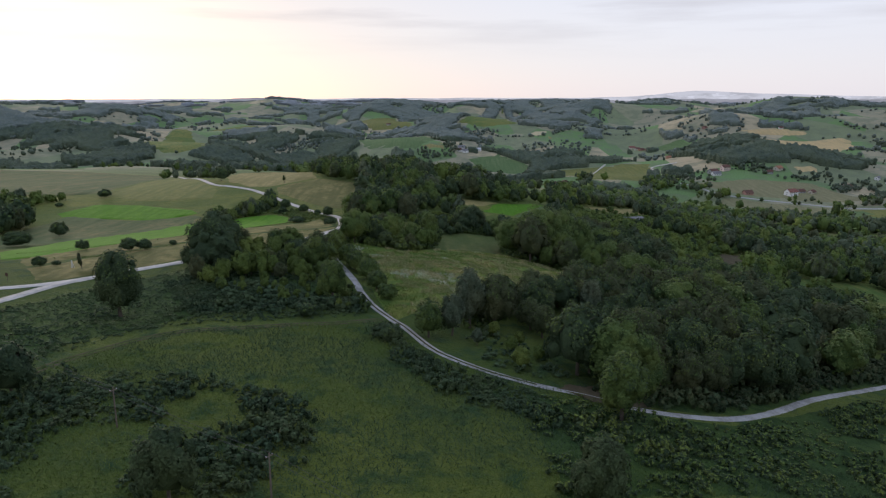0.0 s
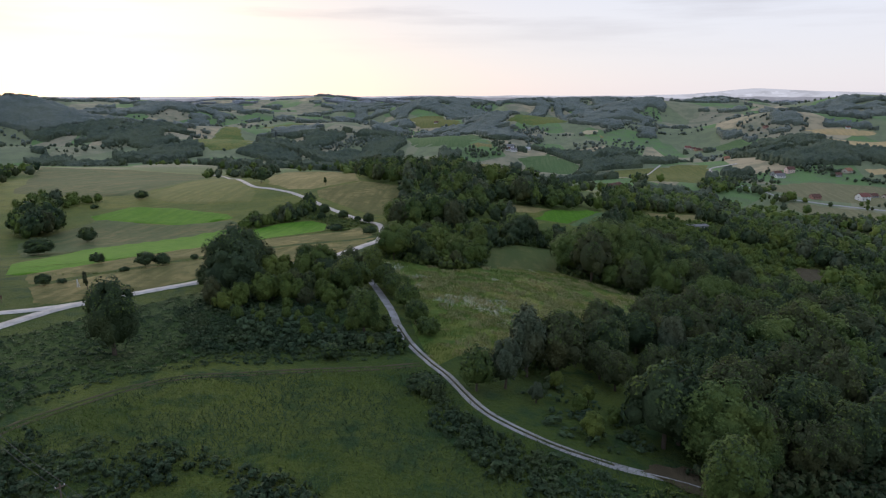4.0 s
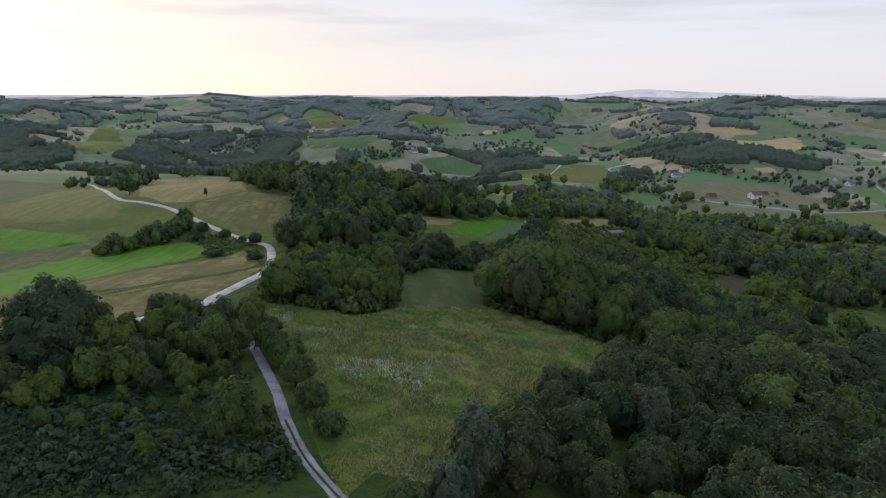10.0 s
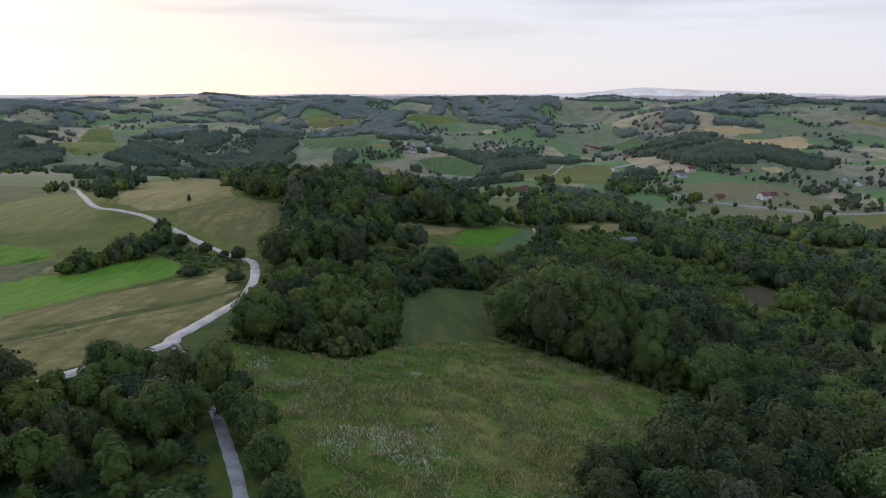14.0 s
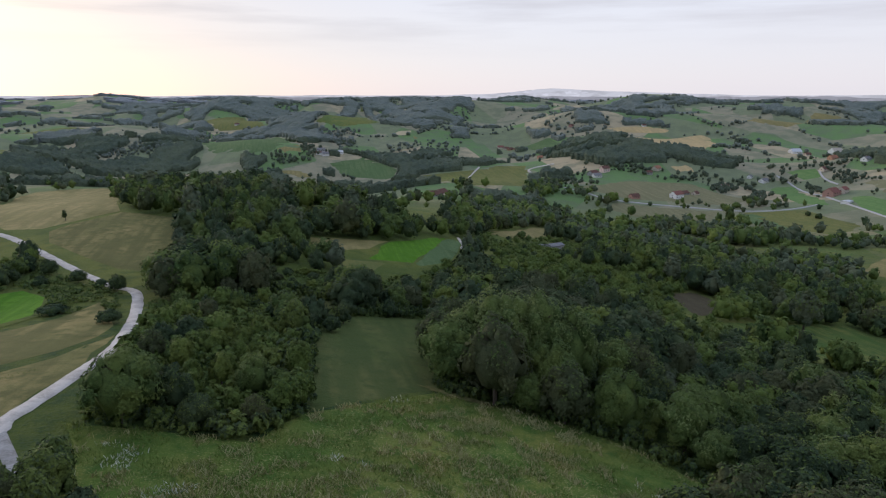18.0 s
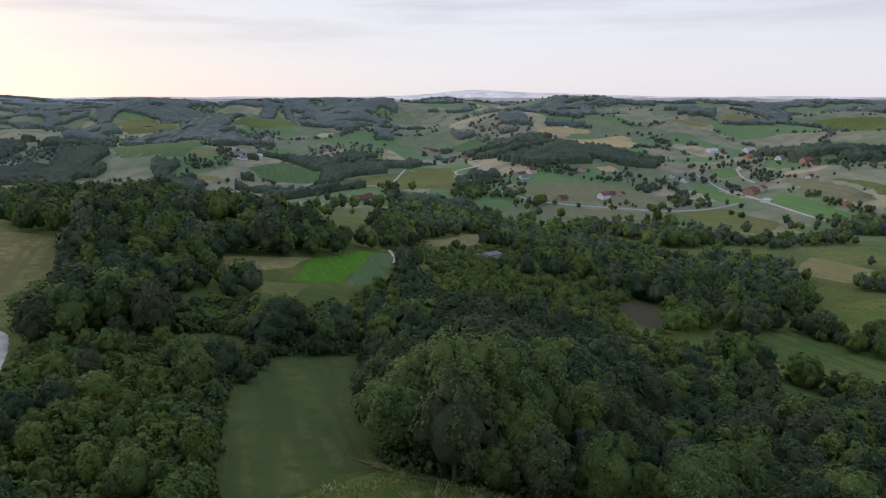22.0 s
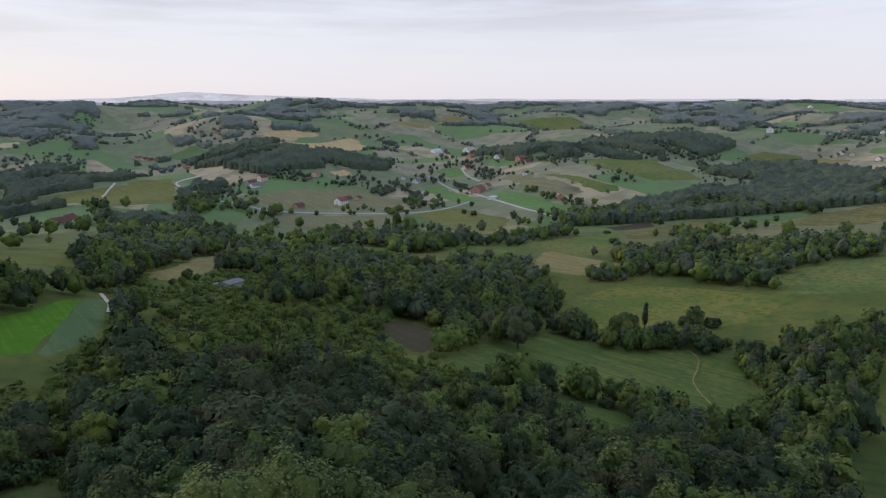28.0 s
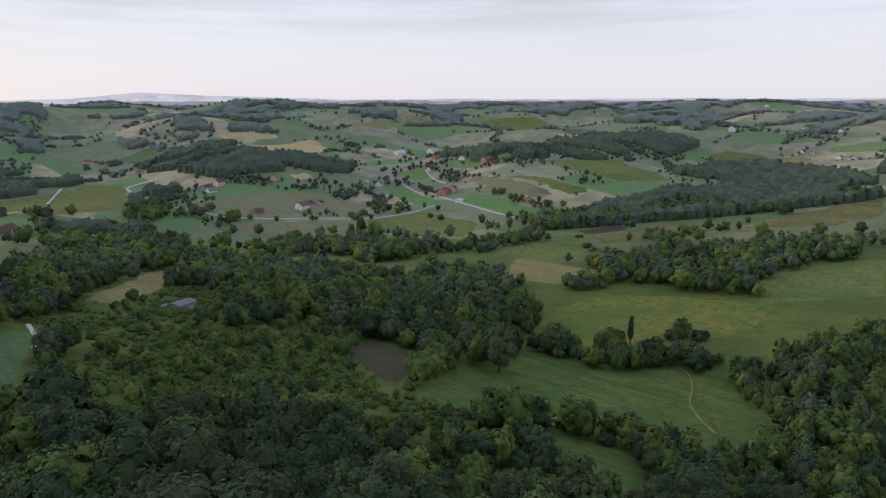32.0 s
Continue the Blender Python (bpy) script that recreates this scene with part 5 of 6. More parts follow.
spot_tree("broad", -18.1, 190.5, 6.0, 2.6)
spot_tree("broad", -14.5, 182.4, 4.4, 2.3)
spot_tree("broad", -28.8, 178.2, 12.0, 3.7)
spot_tree("broad", -39.0, 208.7, 10.9, 4.5)
spot_tree("broad", -3.4, 154.7, 9.0, 3.5)
spot_tree("bush", 3.7, 329.7, 5.0, 2.7)
spot_tree("bush", 7.4, 341.2, 6.0, 2.4)
spot_tree("dark", 14.8, 364.8, 14.1, 7.1)
spot_tree("dark", 8.5, 376.0, 12.4, 5.5)
spot_tree("chestnut", 34.2, 296.4, 15.2, 6.2)
spot_tree("chestnut", 41.0, 292.4, 19.5, 7.6)
spot_tree("chestnut", 50.8, 293.4, 20.1, 7.1)
spot_tree("chestnut", 57.7, 289.8, 17.9, 5.4)
spot_tree("broad", 34.1, 320.0, 12.1, 5.1)
spot_tree("willow", 245.2, 441.8, 21.9, 8.0)
spot_tree("poplar", 344.1, 438.3, 16.8, 1.5)
spot_tree("broad", 318.6, 433.5, 15.3, 8.6)
spot_tree("broad", 372.9, 424.4, 12.4, 5.3)
spot_tree("bush", 370.6, 426.9, 6.4, 6.8)
spot_tree("bush", 379.4, 417.3, 5.4, 5.6)
spot_tree("dark", 192.8, 333.6, 8.9, 6.0)
spot_tree("broad", 213.1, 373.4, 9.3, 4.2)
spot_tree("bush", 206.5, 360.1, 4.3, 3.2)
spot_tree("bush", 208.5, 377.8, 4.5, 4.2)
spot_tree("bush", 199.6, 382.8, 3.5, 4.7)
spot_tree("bush", 190.4, 387.2, 2.9, 4.7)
spot_tree("bush", 182.8, 390.3, 3.2, 4.6)
spot_tree("bush", 175.8, 395.0, 4.9, 4.0)
spot_tree("bush", 837.0, 555.5, 11.1, 8.8)
spot_tree("broad", 140.4, 585.9, 5.6, 3.3)
spot_tree("broad", 226.0, 874.6, 7.6, 3.9)
spot_tree("bush", 602.3, 662.7, 2.9, 4.6)
spot_tree("bush", 555.6, 618.7, 5.4, 4.7)
spot_tree("broad", 513.8, 911.4, 18.6, 6.0)
spot_tree("bush", 618.7, 887.2, 7.3, 4.3)
spot_tree("bush", 621.4, 909.4, 6.0, 3.6)
spot_tree("dark", -34.9, 80.8, 10.7, 4.3)
spot_tree("dark", -72.3, 110.1, 9.7, 4.3)
spot_tree("broad", 33.5, 122.8, 14.2, 4.8)
spot_tree("dark", 22.2, 90.1, 11.6, 4.2)
spot_tree("bush", -12.8, 151.2, 3.9, 3.8)
spot_tree("bush", -33.0, 164.4, 3.5, 2.5)
spot_tree("broad", -36.8, 236.3, 7.5, 2.7)
spot_tree("dark", -31.3, 226.7, 5.2, 2.7)
spot_tree("broad", -25.4, 214.2, 5.4, 3.2)
spot_tree("broad", -56.1, 234.1, 7.9, 3.9)
spot_tree("broad", -49.5, 231.7, 6.9, 4.1)
spot_tree("broad", -44.2, 233.0, 5.2, 3.7)
spot_tree("dark", -47.0, 218.5, 7.4, 4.2)
spot_tree("dark", -40.0, 212.7, 9.3, 4.2)
spot_tree("broad", -35.8, 215.8, 7.7, 3.2)
spot_tree("broad", -38.3, 229.4, 5.7, 2.2)
spot_tree("broad", -30.5, 217.5, 7.0, 3.0)
spot_tree("broad", -25.8, 208.9, 6.6, 3.0)
spot_tree("broad", -21.7, 200.5, 6.8, 3.0)
spot_tree("broad", -18.9, 191.5, 5.9, 2.7)
spot_tree("broad", -16.4, 184.6, 4.1, 1.8)
spot_tree("broad", -35.7, 229.4, 9.3, 3.7)

scrub_fern_slope = [(-112.1, 139.6), (-105.9, 161.7), (-93.0, 185.6), (-76.1, 207.7), (-31.1, 204.1), (-21.3, 176.8), (-16.6, 165.7), (-58.3, 152.7), (-74.2, 127.7), (-77.1, 114.9), (-85.0, 103.4)]
scrub_brambles = [(-81.9, 101.5), (-75.5, 112.3), (-70.6, 124.8), (-48.2, 124.3), (-25.4, 116.4), (-19.3, 98.1), (-26.7, 82.3), (-54.7, 78.4), (-61.0, 77.7)]
scrub_saplings = [(16.1, 129.3), (34.6, 127.1), (58.5, 131.1), (119.3, 177.2), (76.0, 109.4), (17.4, 91.4)]
scrub_roadside = [(-12.7, 159.9), (1.8, 139.5), (18.4, 130.1), (21.3, 114.1), (1.6, 122.2), (-9.8, 136.4)]
scrub_copse_floor = [(-77.9, 190.4), (-66.6, 198.2), (-44.1, 186.3), (-22.4, 177.9), (-16.3, 171.8), (-40.6, 166.8), (-62.0, 161.7)]
scrub_wood_edge = [(30.6, 134.4), (39.2, 132.0), (50.1, 133.3), (61.3, 137.8), (74.3, 147.3), (92.8, 164.9), (119.2, 186.9), (134.3, 200.8), (153.3, 230.4), (107.0, 191.7), (67.9, 153.7), (41.4, 139.8)]
at_pole_1 = (-50.5, 100.8)
at_pole_2 = (-22.6, 83.6)
at_pole_0 = (-75.6, 118.8)
at_sign = (-119.9, 187.9)
at_post = (-111.8, 206.4)
at_haypole = (-107.8, 204.3)
at_heap = (-62.7, 211.8)
at_yard = (156.6, 570.1)

# ---- undergrowth ----


def scrub(name, label, ring, gap, low, high, mats, leaves=34, seed=1, fits=None, margin=3.2):
    """Low plants over a piece of ground, joined in one mesh."""
    r = np.random.default_rng(seed)
    x, y = scatter(r, ring, gap)
    x, y = x + r.normal(0, gap * 0.4, len(x)), y + r.normal(0, gap * 0.4, len(x))
    keep = clear_of(x, y, margin)
    if fits is not None:
        keep &= fits(x, y)
    x, y = x[keep], y[keep]
    z = terrain(x, y)
    shapes = [crown_arrays(np.random.default_rng(60 + i), 0.50, 0.9, -0.25, 3, leaves, 0.14, 1.0, 0.5) for i in range(8)]
    V, F, K, n = [], [], [], 0
    size = 0.55 + 0.45 * field_noise(x, y, 9.0, 12)
    for i in range(len(x)):
        v, f, k = shapes[r.integers(8)]
        f, k = f[20:], k[20:]
        h = low + (high - low) * max(0.0, size[i]) * r.uniform(0.3, 1.5)
        a = r.uniform(0, 6.28)
        w = (h * 0.45 + gap * 0.64) * r.uniform(0.75, 1.4)
        co, si = math.cos(a) * w, math.sin(a) * w
        V.append(np.stack([v[:, 0] * co - v[:, 1] * si + x[i], v[:, 0] * si + v[:, 1] * co + y[i], v[:, 2] * h + z[i]], 1))
        F.append(f + n)
        K.append(k)
        n += len(v)
    ob = mesh_object(name, np.concatenate(V), np.concatenate(F), mats, None, np.concatenate(K), True)
    return tagged(ob, label, "undergrowth", kind="stuff")


def tufts(name, label, ring, gap, height, mat, seed, blades=4, fits=None, spread=0.35, wide=1.0, slack=0.7):
    """Tufts of grass or flower heads: a few bent blades each."""
    r = np.random.default_rng(seed)
    x, y = scatter(r, ring, gap)
    keep = np.ones(len(x), bool) if fits is None else fits(x, y)
    x, y = x[keep], y[keep]
    m = len(x) * blades
    x, y = np.repeat(x, blades) + r.normal(0, spread, m), np.repeat(y, blades) + r.normal(0, spread, m)
    z = terrain(x, y)
    a = r.uniform(0, 6.28, m)
    h, w = height * r.uniform(0.5, 1.3, m), height * wide * r.uniform(0.05, 0.12, m)
    lean = r.normal(0, slack, (m, 2)) * h[:, None]
    base = np.stack([x, y, z], 1)
    side = np.stack([np.cos(a) * w, np.sin(a) * w, np.zeros(m)], 1)
    top = base + np.stack([lean[:, 0], lean[:, 1], h], 1)
    v = np.stack([base - side, base + side, top + side * 0.7, top - side * 0.7], 1).reshape(-1, 3)
    ob = mesh_object(name, v, np.arange(m * 4).reshape(-1, 4), [mat])
    return tagged(ob, label, "grass", kind="stuff")


FERN = ["crown_core", "fern", "leaf_dark"]
scrub("ferns", "dark green ferns and brambles covering the slope", scrub_fern_slope, 1.5, 0.3, 1.1, FERN, 24, 1)
scrub("brambles", "dense dark brambles and shrubs", scrub_brambles, 1.7, 0.4, 2.6, ["crown_core", "leaf_dark", "fern"], 44, 2, lambda x, y: field_noise(x, y, 13.0, 21) + 0.9 * field_noise(x, y, 5.0, 24) > 0.0)
scrub("saplings", "young bushes and saplings on rough ground", scrub_saplings, 1.9, 0.4, 2.6, ["crown_core", "leaf_dark", "leaf_yellow"], 60, 3, lambda x, y: field_noise(x, y, 9.0, 22) + field_noise(x, y, 4.0, 25) > -0.35)
scrub("wood_edge", "dense dark bushes at the foot of the wood", scrub_wood_edge, 2.2, 1.2, 4.5, ["crown_core", "leaf_dark", "leaf_brown"], 70, 12, None, 1.2)
for share, ring in LOW:
    if float(far_off(*np.mean(ring, 0))) < 480:
        d = float(far_off(*np.mean(ring, 0)))
        scrub("thicket", "low green thicket between young trees", ring, 3.4 if d < 300 else 4.4, 0.7, 3.4, FERN if np.mean(ring, 0)[1] < 225 else ["crown_core", "leaf", "leaf_yellow"], 26 if d < 300 else 12, 13, lambda x, y: field_noise(x, y, 17.0, 51) + 0.6 * field_noise(x, y, 6.0, 52) > -0.25)
scrub("roadside_scrub", "thick green scrub beside the gravel lane", scrub_roadside, 1.5, 0.5, 2.4, FERN, 40, 4)
scrub("copse_scrub", "low dark scrub under the copse", scrub_copse_floor, 1.6, 0.5, 2.2, FERN, 36, 5)
bracken_slope = [(-112.1, 139.6), (-105.9, 161.7), (-93, 185.6), (-76, 206), (-50, 205), (-34, 192), (-38, 174), (-60, 161), (-78, 140), (-84, 112), (-85, 103)]
for ring in (bracken_slope, scrub_saplings, scrub_wood_edge):
    field("bracken", "bracken", ring, False)


def beside(x, y, ring, reach):
    """Points within reach of the ring's line."""
    near = np.full(len(x), 1e9)
    for (ax, ay), (bx, by) in zip(ring, ring[1:] + ring[:1]):
        dx, dy = bx - ax, by - ay
        t = np.clip(((x - ax) * dx + (y - ay) * dy) / (dx * dx + dy * dy), 0, 1)
        near = np.minimum(near, np.hypot(x - ax - t * dx, y - ay - t * dy))
    return near < reach


def in_woods(x, y):
    hit = np.zeros(len(x), bool)
    for ring in WOODS:
        hit |= inside(x, y, ring)
    return hit


for ring in CLEAR:
    middle = np.mean(ring, 0)
    if -30 < middle[0] < 60 and 180 < middle[1] < 365:
        xs, ys = [p[0] for p in ring], [p[1] for p in ring]
        around = [(min(xs) - 8, min(ys) - 8), (max(xs) + 8, min(ys) - 8), (max(xs) + 8, max(ys) + 8), (min(xs) - 8, max(ys) + 8)]
        scrub("wood_edge", "dense leafy bushes closing the edge of the wood", around, 1.9, 1.2, 4.6, ["crown_core", "leaf", "leaf_dark"], 60, 15, lambda x, y: beside(x, y, ring, 6.5) & in_woods(x, y), 1.0)
rough_verge = [(-98, 420), (-84, 404), (-66, 388), (-59, 366), (-55, 338), (-66, 345), (-76, 362), (-86, 386), (-101, 400)]
scrub("roadside_scrub", "rough green weeds and low bushes beside the road", rough_verge, 2.1, 0.4, 2.2, ["crown_core", "leaf_yellow", "fern"], 24, 17, lambda x, y: field_noise(x, y, 7.0, 61) > -0.45, 1.5)
sapling_wood = [(-38.8, 256.5), (-43.5, 305.0), (-48.5, 366.0), (-15.2, 352.2), (-3.0, 302.0), (-5.0, 266.0), (-10.5, 252.0)]
field("bracken", "bracken", sapling_wood, False)
scrub("thicket", "light green saplings growing close together", sapling_wood, 2.4, 1.2, 5.0, ["crown_core", "leaf_yellow", "leaf"], 44, 16, None, 2.0)
NEAR_SLOPE = [(-95, 45), (60, 45), (95, 110), (40, 128), (0, 140), (-14, 163), (-60, 150), (-80, 120)]
tufts("rough_grass", "rough green grass on the near slope", NEAR_SLOPE, 0.95, 0.5, "leaf_yellow", 6, 4, lambda x, y: field_noise(x, y, 13.0, 23) > 0.12)
tufts("rough_grass", "tall dark grass and weeds on the near slope", NEAR_SLOPE, 1.05, 0.6, "fern", 7, 4, lambda x, y: field_noise(x, y, 13.0, 23) <= 0.12)
MEADOW = CLEAR[[i for i, r in enumerate(CLEAR) if inside(np.array([-5.0]), np.array([212.0]), r)[0]][0]]
tufts("dry_grass", "pale dry grass heads in the meadow", MEADOW, 0.9, 0.6, "dry_grass", 8, 7, lambda x, y: 0.6 * field_noise(x, y, 19.0, 31) + 0.9 * field_noise(x, y, 2.6, 32) + 0.004 * (x + 10) > 0.34, 0.4, 1.5, 0.6)
tufts("meadow_grass", "long green meadow grass", MEADOW, 0.9, 0.5, "meadow_blade", 9, 7, lambda x, y: field_noise(x, y, 5.0, 34) > -0.2, 0.4, 1.0, 0.4)
tufts("meadow_flowers", "drift of small white meadow flowers", MEADOW, 1.0, 0.5, "white_flower", 10, 6,
      lambda x, y: (np.hypot((x + 5) / 1.4, y - 213) < 8 * (0.7 + 0.5 * field_noise(x, y, 3.0, 33))) | ((field_noise(x, y, 11.0, 35) > 0.6) & (field_noise(x, y, 3.0, 36) > 0.35)), 0.5, 1.5, 0.6)

# weedy strips between the plateau fields
for edge in ([(-137, 222), (-113, 225), (-94, 247), (-78, 262), (-56, 288)], [(-146, 235), (-122, 254), (-107, 273), (-91, 317), (-72, 368)]):
    line = smooth_line(edge, 1.6)
    ring = [(p.x - 0.7, p.y + 0.7) for p in line] + [(p.x + 0.7, p.y - 0.7) for p in reversed(line)]
    tufts("field_verge", "dark weedy verge between two fields", ring, 0.9, 0.45, "leaf_yellow", 11, 4)

# ---- the village ----


def box(bm, x0, x1, y0, y1, z0, z1):
    v = [bm.verts.new(p) for p in ((x0, y0, z0), (x1, y0, z0), (x1, y1, z0), (x0, y1, z0), (x0, y0, z1), (x1, y0, z1), (x1, y1, z1), (x0, y1, z1))]
    for f in ((3, 2, 1, 0), (4, 5, 6, 7), (0, 1, 5, 4), (1, 2, 6, 5), (2, 3, 7, 6), (3, 0, 4, 7)):
        bm.faces.new([v[i] for i in f])


HOUSE_WORDS = {"white": "white plastered", "cream": "cream plastered", "pink": "pale pink plastered", "red": "bare red brick", "orange": "bare orange brick", "grey": "weathered grey"}
ROOF_WORDS = {"red": "red tiled roof", "orange": "orange tiled roof", "brown": "dark brown tiled roof", "grey": "grey sheet roof", "white": "pale sheet roof", "cream": "pale tiled roof"}


def house(x, y, width, wall, roof, storeys, turn):
    """A farmhouse with gable roof, windows and a chimney; with no storey a low open-sided shed."""
    root = new("house" if storeys else "shed")
    width = width * 1.28
    deep, eaves = width * 0.72, 3.0 * storeys if storeys else 2.4
    ridge = eaves + (deep * 0.36 if storeys else 0.8)
    hw, hd = width / 2, deep / 2
    bm = bmesh.new()
    prof = [(-hd, -1.5), (hd, -1.5), (hd, eaves), (0, ridge - 0.15), (-hd, eaves)]
    ends = [[bm.verts.new((s * hw, a, b)) for a, b in prof] for s in (-1, 1)]
    bm.faces.new(ends[0][::-1])
    bm.faces.new(ends[1])
    for i in range(5):
        j = (i + 1) % 5
        bm.faces.new((ends[0][i], ends[0][j], ends[1][j], ends[1][i]))
    bmesh.ops.recalc_face_normals(bm, faces=bm.faces)
    part("wall", bm, "wall_" + wall, root)
    bm = bmesh.new()
    slope = (ridge - eaves) / hd
    for s in (-1, 1):
        lo, hi = (s * (hd + 0.6), eaves - 0.6 * slope), (0.0, ridge)
        rows = [[bm.verts.new((e * (hw + 0.5), a, b + t)) for a, b in (lo, hi)] for e in (-1, 1) for t in (0.0, 0.28)]
        a, b, c, d = rows
        for f in ((b[0], d[0], d[1], b[1]), (a[0], a[1], c[1], c[0]), (a[0], c[0], d[0], b[0]), (a[0], b[0], b[1], a[1]), (c[0], c[1], d[1], d[0]), (a[1], b[1], d[1], c[1])):
            bm.faces.new(f)
    bmesh.ops.recalc_face_normals(bm, faces=bm.faces)
    part("roof", bm, "roof_" + roof, root, ROOF_WORDS[roof])
    if storeys:
        bm = bmesh.new()
        box(bm, hw * 0.35, hw * 0.35 + 0.8, hd * 0.2, hd * 0.2 + 0.8, eaves, ridge + 0.9)
        part("chimney", bm, "wall_red", root)
        for level_up in range(storeys):
            for side in (-1, 1):
                for k in range(3):
                    bm = bmesh.new()
                    cx = (k - 1) * width * 0.29
                    box(bm, cx - 0.55, cx + 0.55, side * hd - 0.03, side * hd + 0.03, level_up * 3.0 + 0.9, level_up * 3.0 + 2.2)
                    part("window", bm, "window_glass", root)
            for side in (-1, 1):
                bm = bmesh.new()
                box(bm, side * hw - 0.03, side * hw + 0.03, -0.6, 0.6, level_up * 3.0 + 0.9, level_up * 3.0 + 2.2)
                part("window", bm, "window_glass", root)
    root.matrix_basis = pose(x, y, level(x, y) + 0.2, rz=turn)
    size = {0: "low shed", 1: "one-storey house", 2: "two-storey house"}[storeys]
    tagged(root, f"{HOUSE_WORDS[wall]} {size} with a {ROOF_WORDS[roof]}", "house" if storeys else "shed", "village houses")


house(534, 1075, 13.1, "white", "red", 2, 20)
house(561, 1100, 9.6, "grey", "brown", 1, 20)
house(579, 1100, 8.9, "cream", "brown", 1, 35)
house(467, 1074, 10.3, "red", "brown", 1, 10)
house(502, 1256, 11.1, "pink", "brown", 2, 15)
house(477, 1245, 13.4, "grey", "brown", 1, 25)
house(476, 1228, 10.8, "white", "grey", 1, 5)
house(591, 1245, 11.7, "cream", "orange", 1, 30)
house(568, 1227, 7.9, "grey", "brown", 1, 0)
house(673, 1171, 9.9, "white", "brown", 1, 10)
house(756, 1225, 7.8, "white", "grey", 1, 40)
house(765, 1199, 11.6, "white", "grey", 1, 20)
house(663, 1060, 6.7, "grey", "grey", 1, 50)
house(739, 1011, 16.9, "red", "red", 2, 25)
house(760, 1014, 11.1, "cream", "red", 2, 25)
house(709, 947, 11.1, "white", "white", 0, 30)
house(1033, 1474, 17.7, "white", "white", 1, 0)
house(1139, 1481, 21.2, "white", "cream", 2, 10)
house(919, 1229, 11.7, "orange", "orange", 1, 10)
house(1039, 1443, 10.0, "cream", "brown", 1, 0)
house(924, 1159, 12.3, "white", "grey", 1, 20)
house(917, 1094, 13.7, "red", "red", 2, 0)
house(907, 1069, 11.5, "cream", "brown", 1, 0)
house(840, 1009, 8.0, "white", "brown", 1, 30)
house(865, 1179, 12.1, "cream", "brown", 1, 0)
house(759, 863, 10.0, "orange", "orange", 1, 35)
house(763, 879, 7.0, "white", "grey", 1, 35)
house(1043, 1653, 8.2, "white", "red", 1, 0)
house(884, 1870, 8.4, "white", "brown", 1, 0)
house(1554, 811, 11.6, "white", "brown", 1, 0)
house(1549, 789, 10.3, "cream", "red", 1, 20)
house(1496, 721, 9.7, "white", "grey", 1, 0)
house(1540, 816, 8.1, "cream", "orange", 1, 0)
house(158, 570, 8.0, "grey", "grey", 0, 20)
house(48, 1561, 10.5, "white", "grey", 1, 20)
house(36, 1565, 8.2, "white", "brown", 1, 0)
house(-180, 2366, 10.6, "white", "brown", 1, 0)
house(510, 1918, 11.8, "cream", "red", 1, 0)
house(520, 1901, 10.2, "cream", "brown", 1, 10)
house(533, 1674, 9.0, "orange", "orange", 1, 0)
house(2007, 995, 11.0, "white", "red", 1, 0)
house(2023, 984, 12.1, "cream", "red", 2, 37)
house(2179, 1022, 13.2, "white", "orange", 1, 14)
house(2193, 1006, 11.0, "white", "brown", 1, 51)
house(1599, 984, 15.4, "white", "white", 2, 28)
house(1848, 839, 11.0, "white", "grey", 1, 5)
house(2789, 1416, 15.4, "white", "white", 1, 42)
house(527, 1886, 11.0, "orange", "brown", 1, 19)
house(544, 1881, 12.1, "red", "brown", 1, 56)
house(703, 1919, 9.9, "red", "brown", 1, 33)
house(167, 1029, 13.2, "grey", "brown", 1, 10)
house(179, 1049, 13.2, "cream", "brown", 1, 47)
house(1467, 689, 13.2, "white", "brown", 1, 24)
house(41, 1575, 12.1, "white", "grey", 2, 1)
house(63, 1575, 12.1, "white", "brown", 1, 38)
house(78, 1591, 9.9, "white", "white", 1, 15)
house(-1456, 2485, 13.2, "white", "white", 2, 52)

# ---- poles, wires and posts ----


def rod(bm, a, b, ra, rb, sides=8):
    axis = (b - a).normalized()
    u = axis.orthogonal().normalized()
    w = axis.cross(u)
    lo = [bm.verts.new(a + (u * math.cos(k * 6.283 / sides) + w * math.sin(k * 6.283 / sides)) * ra) for k in range(sides)]
    hi = [bm.verts.new(b + (u * math.cos(k * 6.283 / sides) + w * math.sin(k * 6.283 / sides)) * rb) for k in range(sides)]
    for k in range(sides):
        bm.faces.new((lo[k], lo[(k + 1) % sides], hi[(k + 1) % sides], hi[k]))
    bm.faces.new(hi)
    bm.faces.new(lo[::-1])


TOPS = []
for spot in (at_pole_0, at_pole_1, at_pole_2, (6.5, 65.5)):
    root = new("utility_pole")
    bm = bmesh.new()
    rod(bm, Vector((0, 0, -0.8)), Vector((0, 0, 6.6)), 0.14, 0.10)
    part("pole", bm, "timber", root)
    bm = bmesh.new()
    box(bm, -0.6, 0.6, -0.06, 0.06, 6.1, 6.24)
    arm = part("crossarm", bm, "timber", root)
    for s in (-0.5, 0.5):
        bm = bmesh.new()
        rod(bm, Vector((s, 0, 6.22)), Vector((s, 0, 6.42)), 0.05, 0.035, 6)
        part("insulator", bm, "white_paint", arm, "small pale insulator")
    root.matrix_basis = pose(*spot, level(*spot), rz=55)
    tagged(root, "weathered wooden utility pole standing in scrub", "pole", "utility poles")
    TOPS.append([root.matrix_basis @ Vector((s, 0, 6.42)) for s in (-0.5, 0.5)])
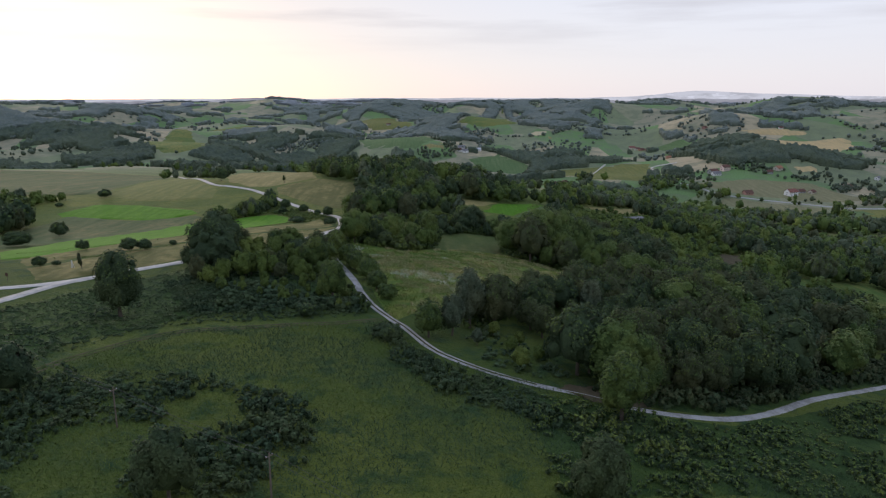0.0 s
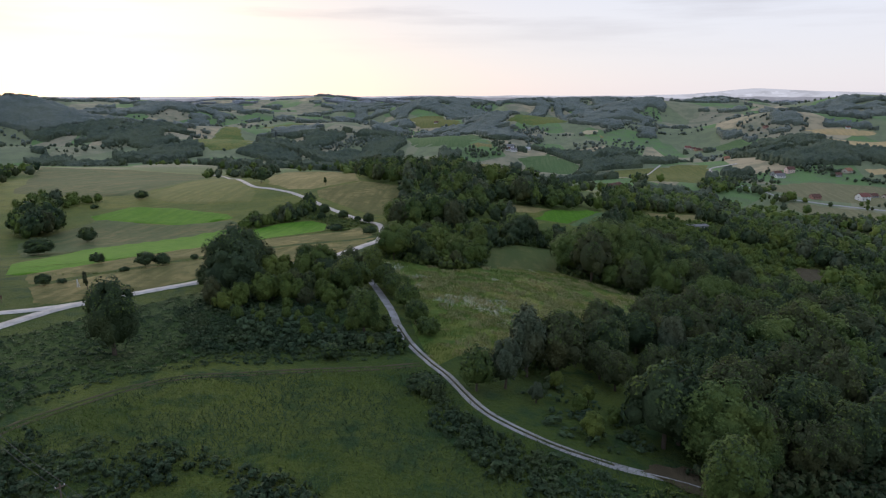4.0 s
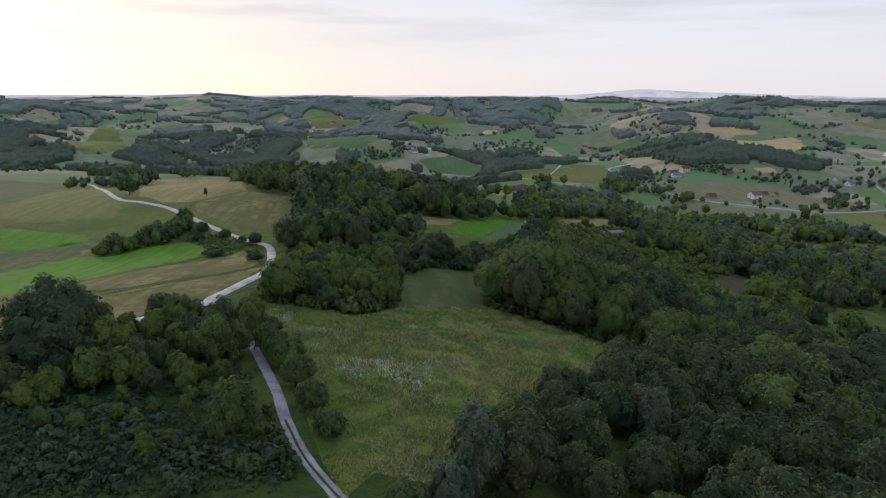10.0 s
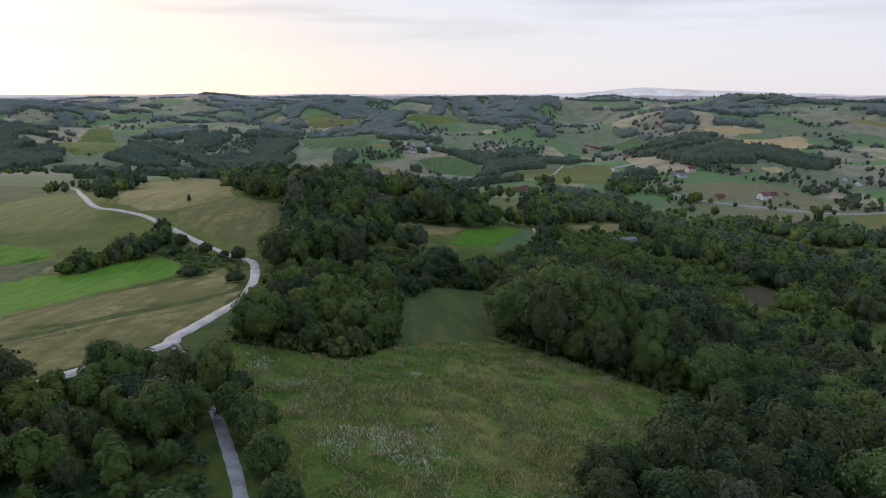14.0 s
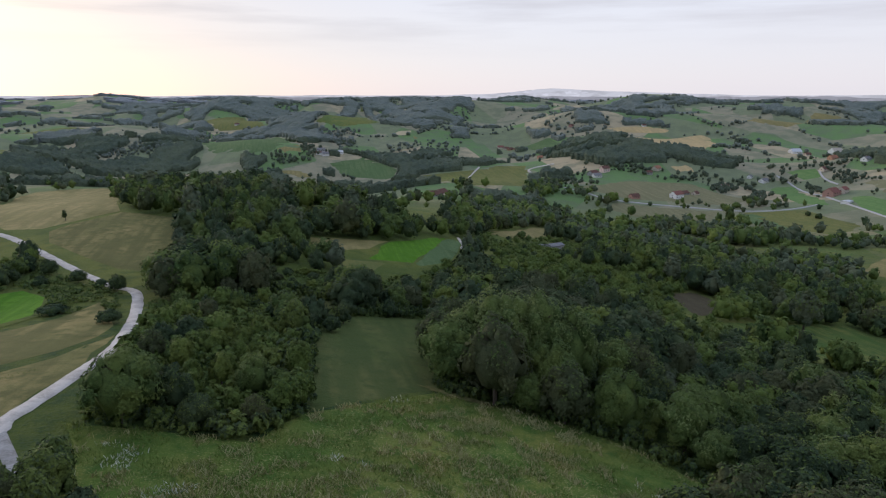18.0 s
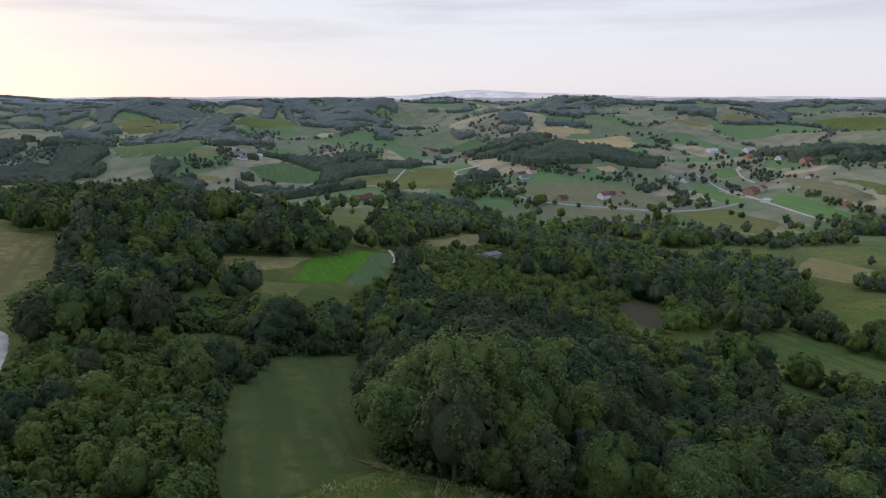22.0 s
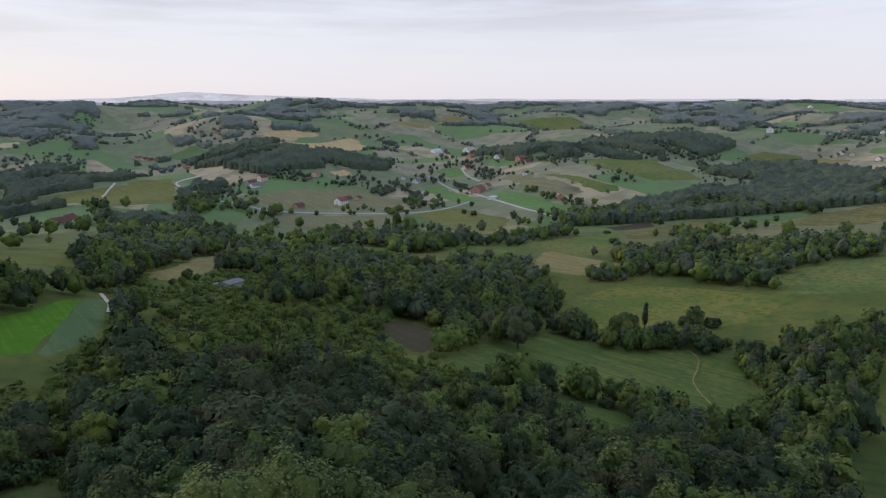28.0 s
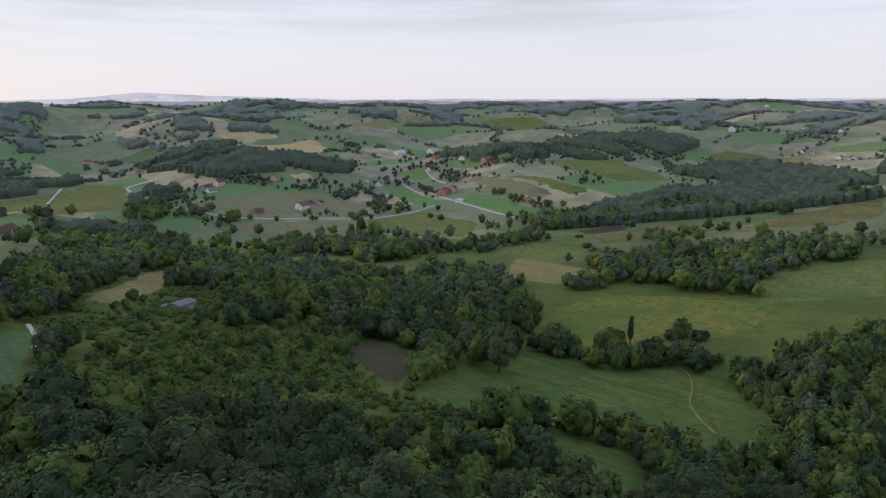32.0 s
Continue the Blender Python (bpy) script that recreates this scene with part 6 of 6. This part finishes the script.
for a, b in zip(TOPS, TOPS[1:]):
    for i in (0, 1):
        bm = bmesh.new()
        pts = [a[i].lerp(b[i], k / 12) - Vector((0, 0, 0.7 * 4 * (k / 12) * (1 - k / 12))) for k in range(13)]
        for p, q in zip(pts, pts[1:]):
            rod(bm, p, q, 0.022, 0.022, 4)
        me = bpy.data.meshes.new("power_line")
        bm.to_mesh(me)
        bm.free()
        me.materials.append(MATS["wire"])
        tagged(new("power_line", me), "thin sagging grey overhead power line", "cable", "power lines")

root = new("road_sign")
bm = bmesh.new()
rod(bm, Vector((0, 0, -0.4)), Vector((0, 0, 2.0)), 0.05, 0.05)
part("post", bm, "timber", root)
bm = bmesh.new()
box(bm, -0.75, 0.75, -0.09, -0.05, 1.6, 2.5)
part("board", bm, "sign_brown", root, "dark brown board")
root.matrix_basis = pose(*at_sign, level(*at_sign), rz=-35)
tagged(root, "dark brown sign board on a post by the road", "sign")

root = new("white_post")
bm = bmesh.new()
rod(bm, Vector((0, 0, -0.3)), Vector((0.1, 0, 2.4)), 0.16, 0.14)
part("post", bm, "white_paint", root)
bm = bmesh.new()
rod(bm, Vector((0.1, 0, 1.9)), Vector((0.75, 0.1, 0.0)), 0.07, 0.07)
part("brace", bm, "white_paint", root)
root.matrix_basis = pose(*at_post, level(*at_post))
tagged(root, "white painted post with a slanting brace", "post")

root = new("cypress")
r = np.random.default_rng(77)
part("trunk", trunk_bm(r, 4.6, 0.09, 0), "bark", root)
v, f, k = crown_arrays(r, 0.55, 5.4, 0.4, 9, 260, 0.22)
mesh_object("crown", v, f, ["crown_core", "leaf_brown", "leaf_dark"], root, k, True)
root.matrix_basis = pose(*at_haypole, level(*at_haypole), ry=-7)
tagged(root, "thin brownish leaning cypress beside the white post", "tree")

# bare earth beside the oak, and the farm yard in the wood
def patch(name, mat, centre, rx, ry, turn, label, lift=0.14):
    rnd = random.Random(int(centre[0]))
    co, si = math.cos(radians(turn)), math.sin(radians(turn))
    rings, verts, faces = 4, [(centre[0], centre[1], level(*centre) + lift)], []
    n = 20
    edge = [rnd.uniform(0.75, 1.15) for _ in range(n)]
    for q in range(1, rings + 1):
        for k in range(n):
            a = k * 6.2832 / n
            ux, uy = math.cos(a) * rx * edge[k] * q / rings, math.sin(a) * ry * edge[k] * q / rings
            X, Y = centre[0] + ux * co - uy * si, centre[1] + ux * si + uy * co
            verts.append((X, Y, level(X, Y) + lift))
    tris = [(0, 1 + k, 1 + (k + 1) % n) for k in range(n)]
    for q in range(rings - 1):
        for k in range(n):
            a, b = 1 + q * n + k, 1 + q * n + (k + 1) % n
            tris += [(a, a + n, b + n), (a, b + n, b)]
    return tagged(mesh_object(name, verts, tris, [mat], smooth=True), label, "ground", kind="structure")


patch("bare_earth", "earth", at_heap, 7, 3.5, 40, "bare brown earth bank under the oak")
patch("farm_yard", "concrete", at_yard, 14, 7, -30, "pale grey farm yard among the trees", 0.5)
patch("worn_path", "stubble2", (-21.5, 204.0), 17, 1.1, -70, "worn dry path along the meadow edge", 0.15)
patch("bare_earth", "stubble2", (27, 280), 8, 1.6, -33, "pale bare strip between meadow and wood", 0.25)
patch("bare_earth", "earth", (33, 133), 9, 4, -10, "bare brown ground beside the lane", 0.2)

# wheel tracks: a grassy crown on the lane, two ruts on the track
lane = smooth_line([(18.9, 133.5), (9.9, 136.8), (2.0, 142.2), (-2.9, 147.7), (-9.2, 160.0), (-12.7, 165.4), (-18.1, 175.3), (-22.6, 187.3)], 2.0)
verts, faces = ribbon(lane, 0.45, 0.37, 5)
tagged(mesh_object("lane_crown", verts, faces, ["dirt"], smooth=True), "dark grassy strip along the middle of the lane", "road", kind="structure")

# ---- distance ----


def ridge_line(name, mat, reach, low, profile, label):
    """A far range round the horizon, an outline that glows in its painted haze colour."""
    verts, faces = [], []
    for i in range(721):
        a = -62 + i * 0.25
        top = 100 + reach * math.tan(radians(profile(a)))
        s, c = math.sin(radians(a)), math.cos(radians(a))
        verts += [(reach * s, 250 + reach * c, low), (reach * s, 250 + reach * c, top), ((reach + 30) * s, 250 + (reach + 30) * c, top - 8), ((reach + 30) * s, 250 + (reach + 30) * c, low)]
        if i:
            k = (i - 1) * 4
            faces += [(k + j, k + j + 1, k + j + 5, k + j + 4) for j in range(3)]
    tagged(mesh_object(name, verts, faces, [mat], smooth=True), label, "mountains", kind="structure")


def wobble(a, seed, size):
    return noise.noise((a / size, seed, 0.3)) + 0.5 * noise.noise((a / size * 2.3, seed, 4.3)) + 0.22 * noise.noise((a / size * 6.0, seed, 9.3))


def shoulder(a, at, wide, tall):
    return tall * math.exp(-((a - at) / wide) ** 2)


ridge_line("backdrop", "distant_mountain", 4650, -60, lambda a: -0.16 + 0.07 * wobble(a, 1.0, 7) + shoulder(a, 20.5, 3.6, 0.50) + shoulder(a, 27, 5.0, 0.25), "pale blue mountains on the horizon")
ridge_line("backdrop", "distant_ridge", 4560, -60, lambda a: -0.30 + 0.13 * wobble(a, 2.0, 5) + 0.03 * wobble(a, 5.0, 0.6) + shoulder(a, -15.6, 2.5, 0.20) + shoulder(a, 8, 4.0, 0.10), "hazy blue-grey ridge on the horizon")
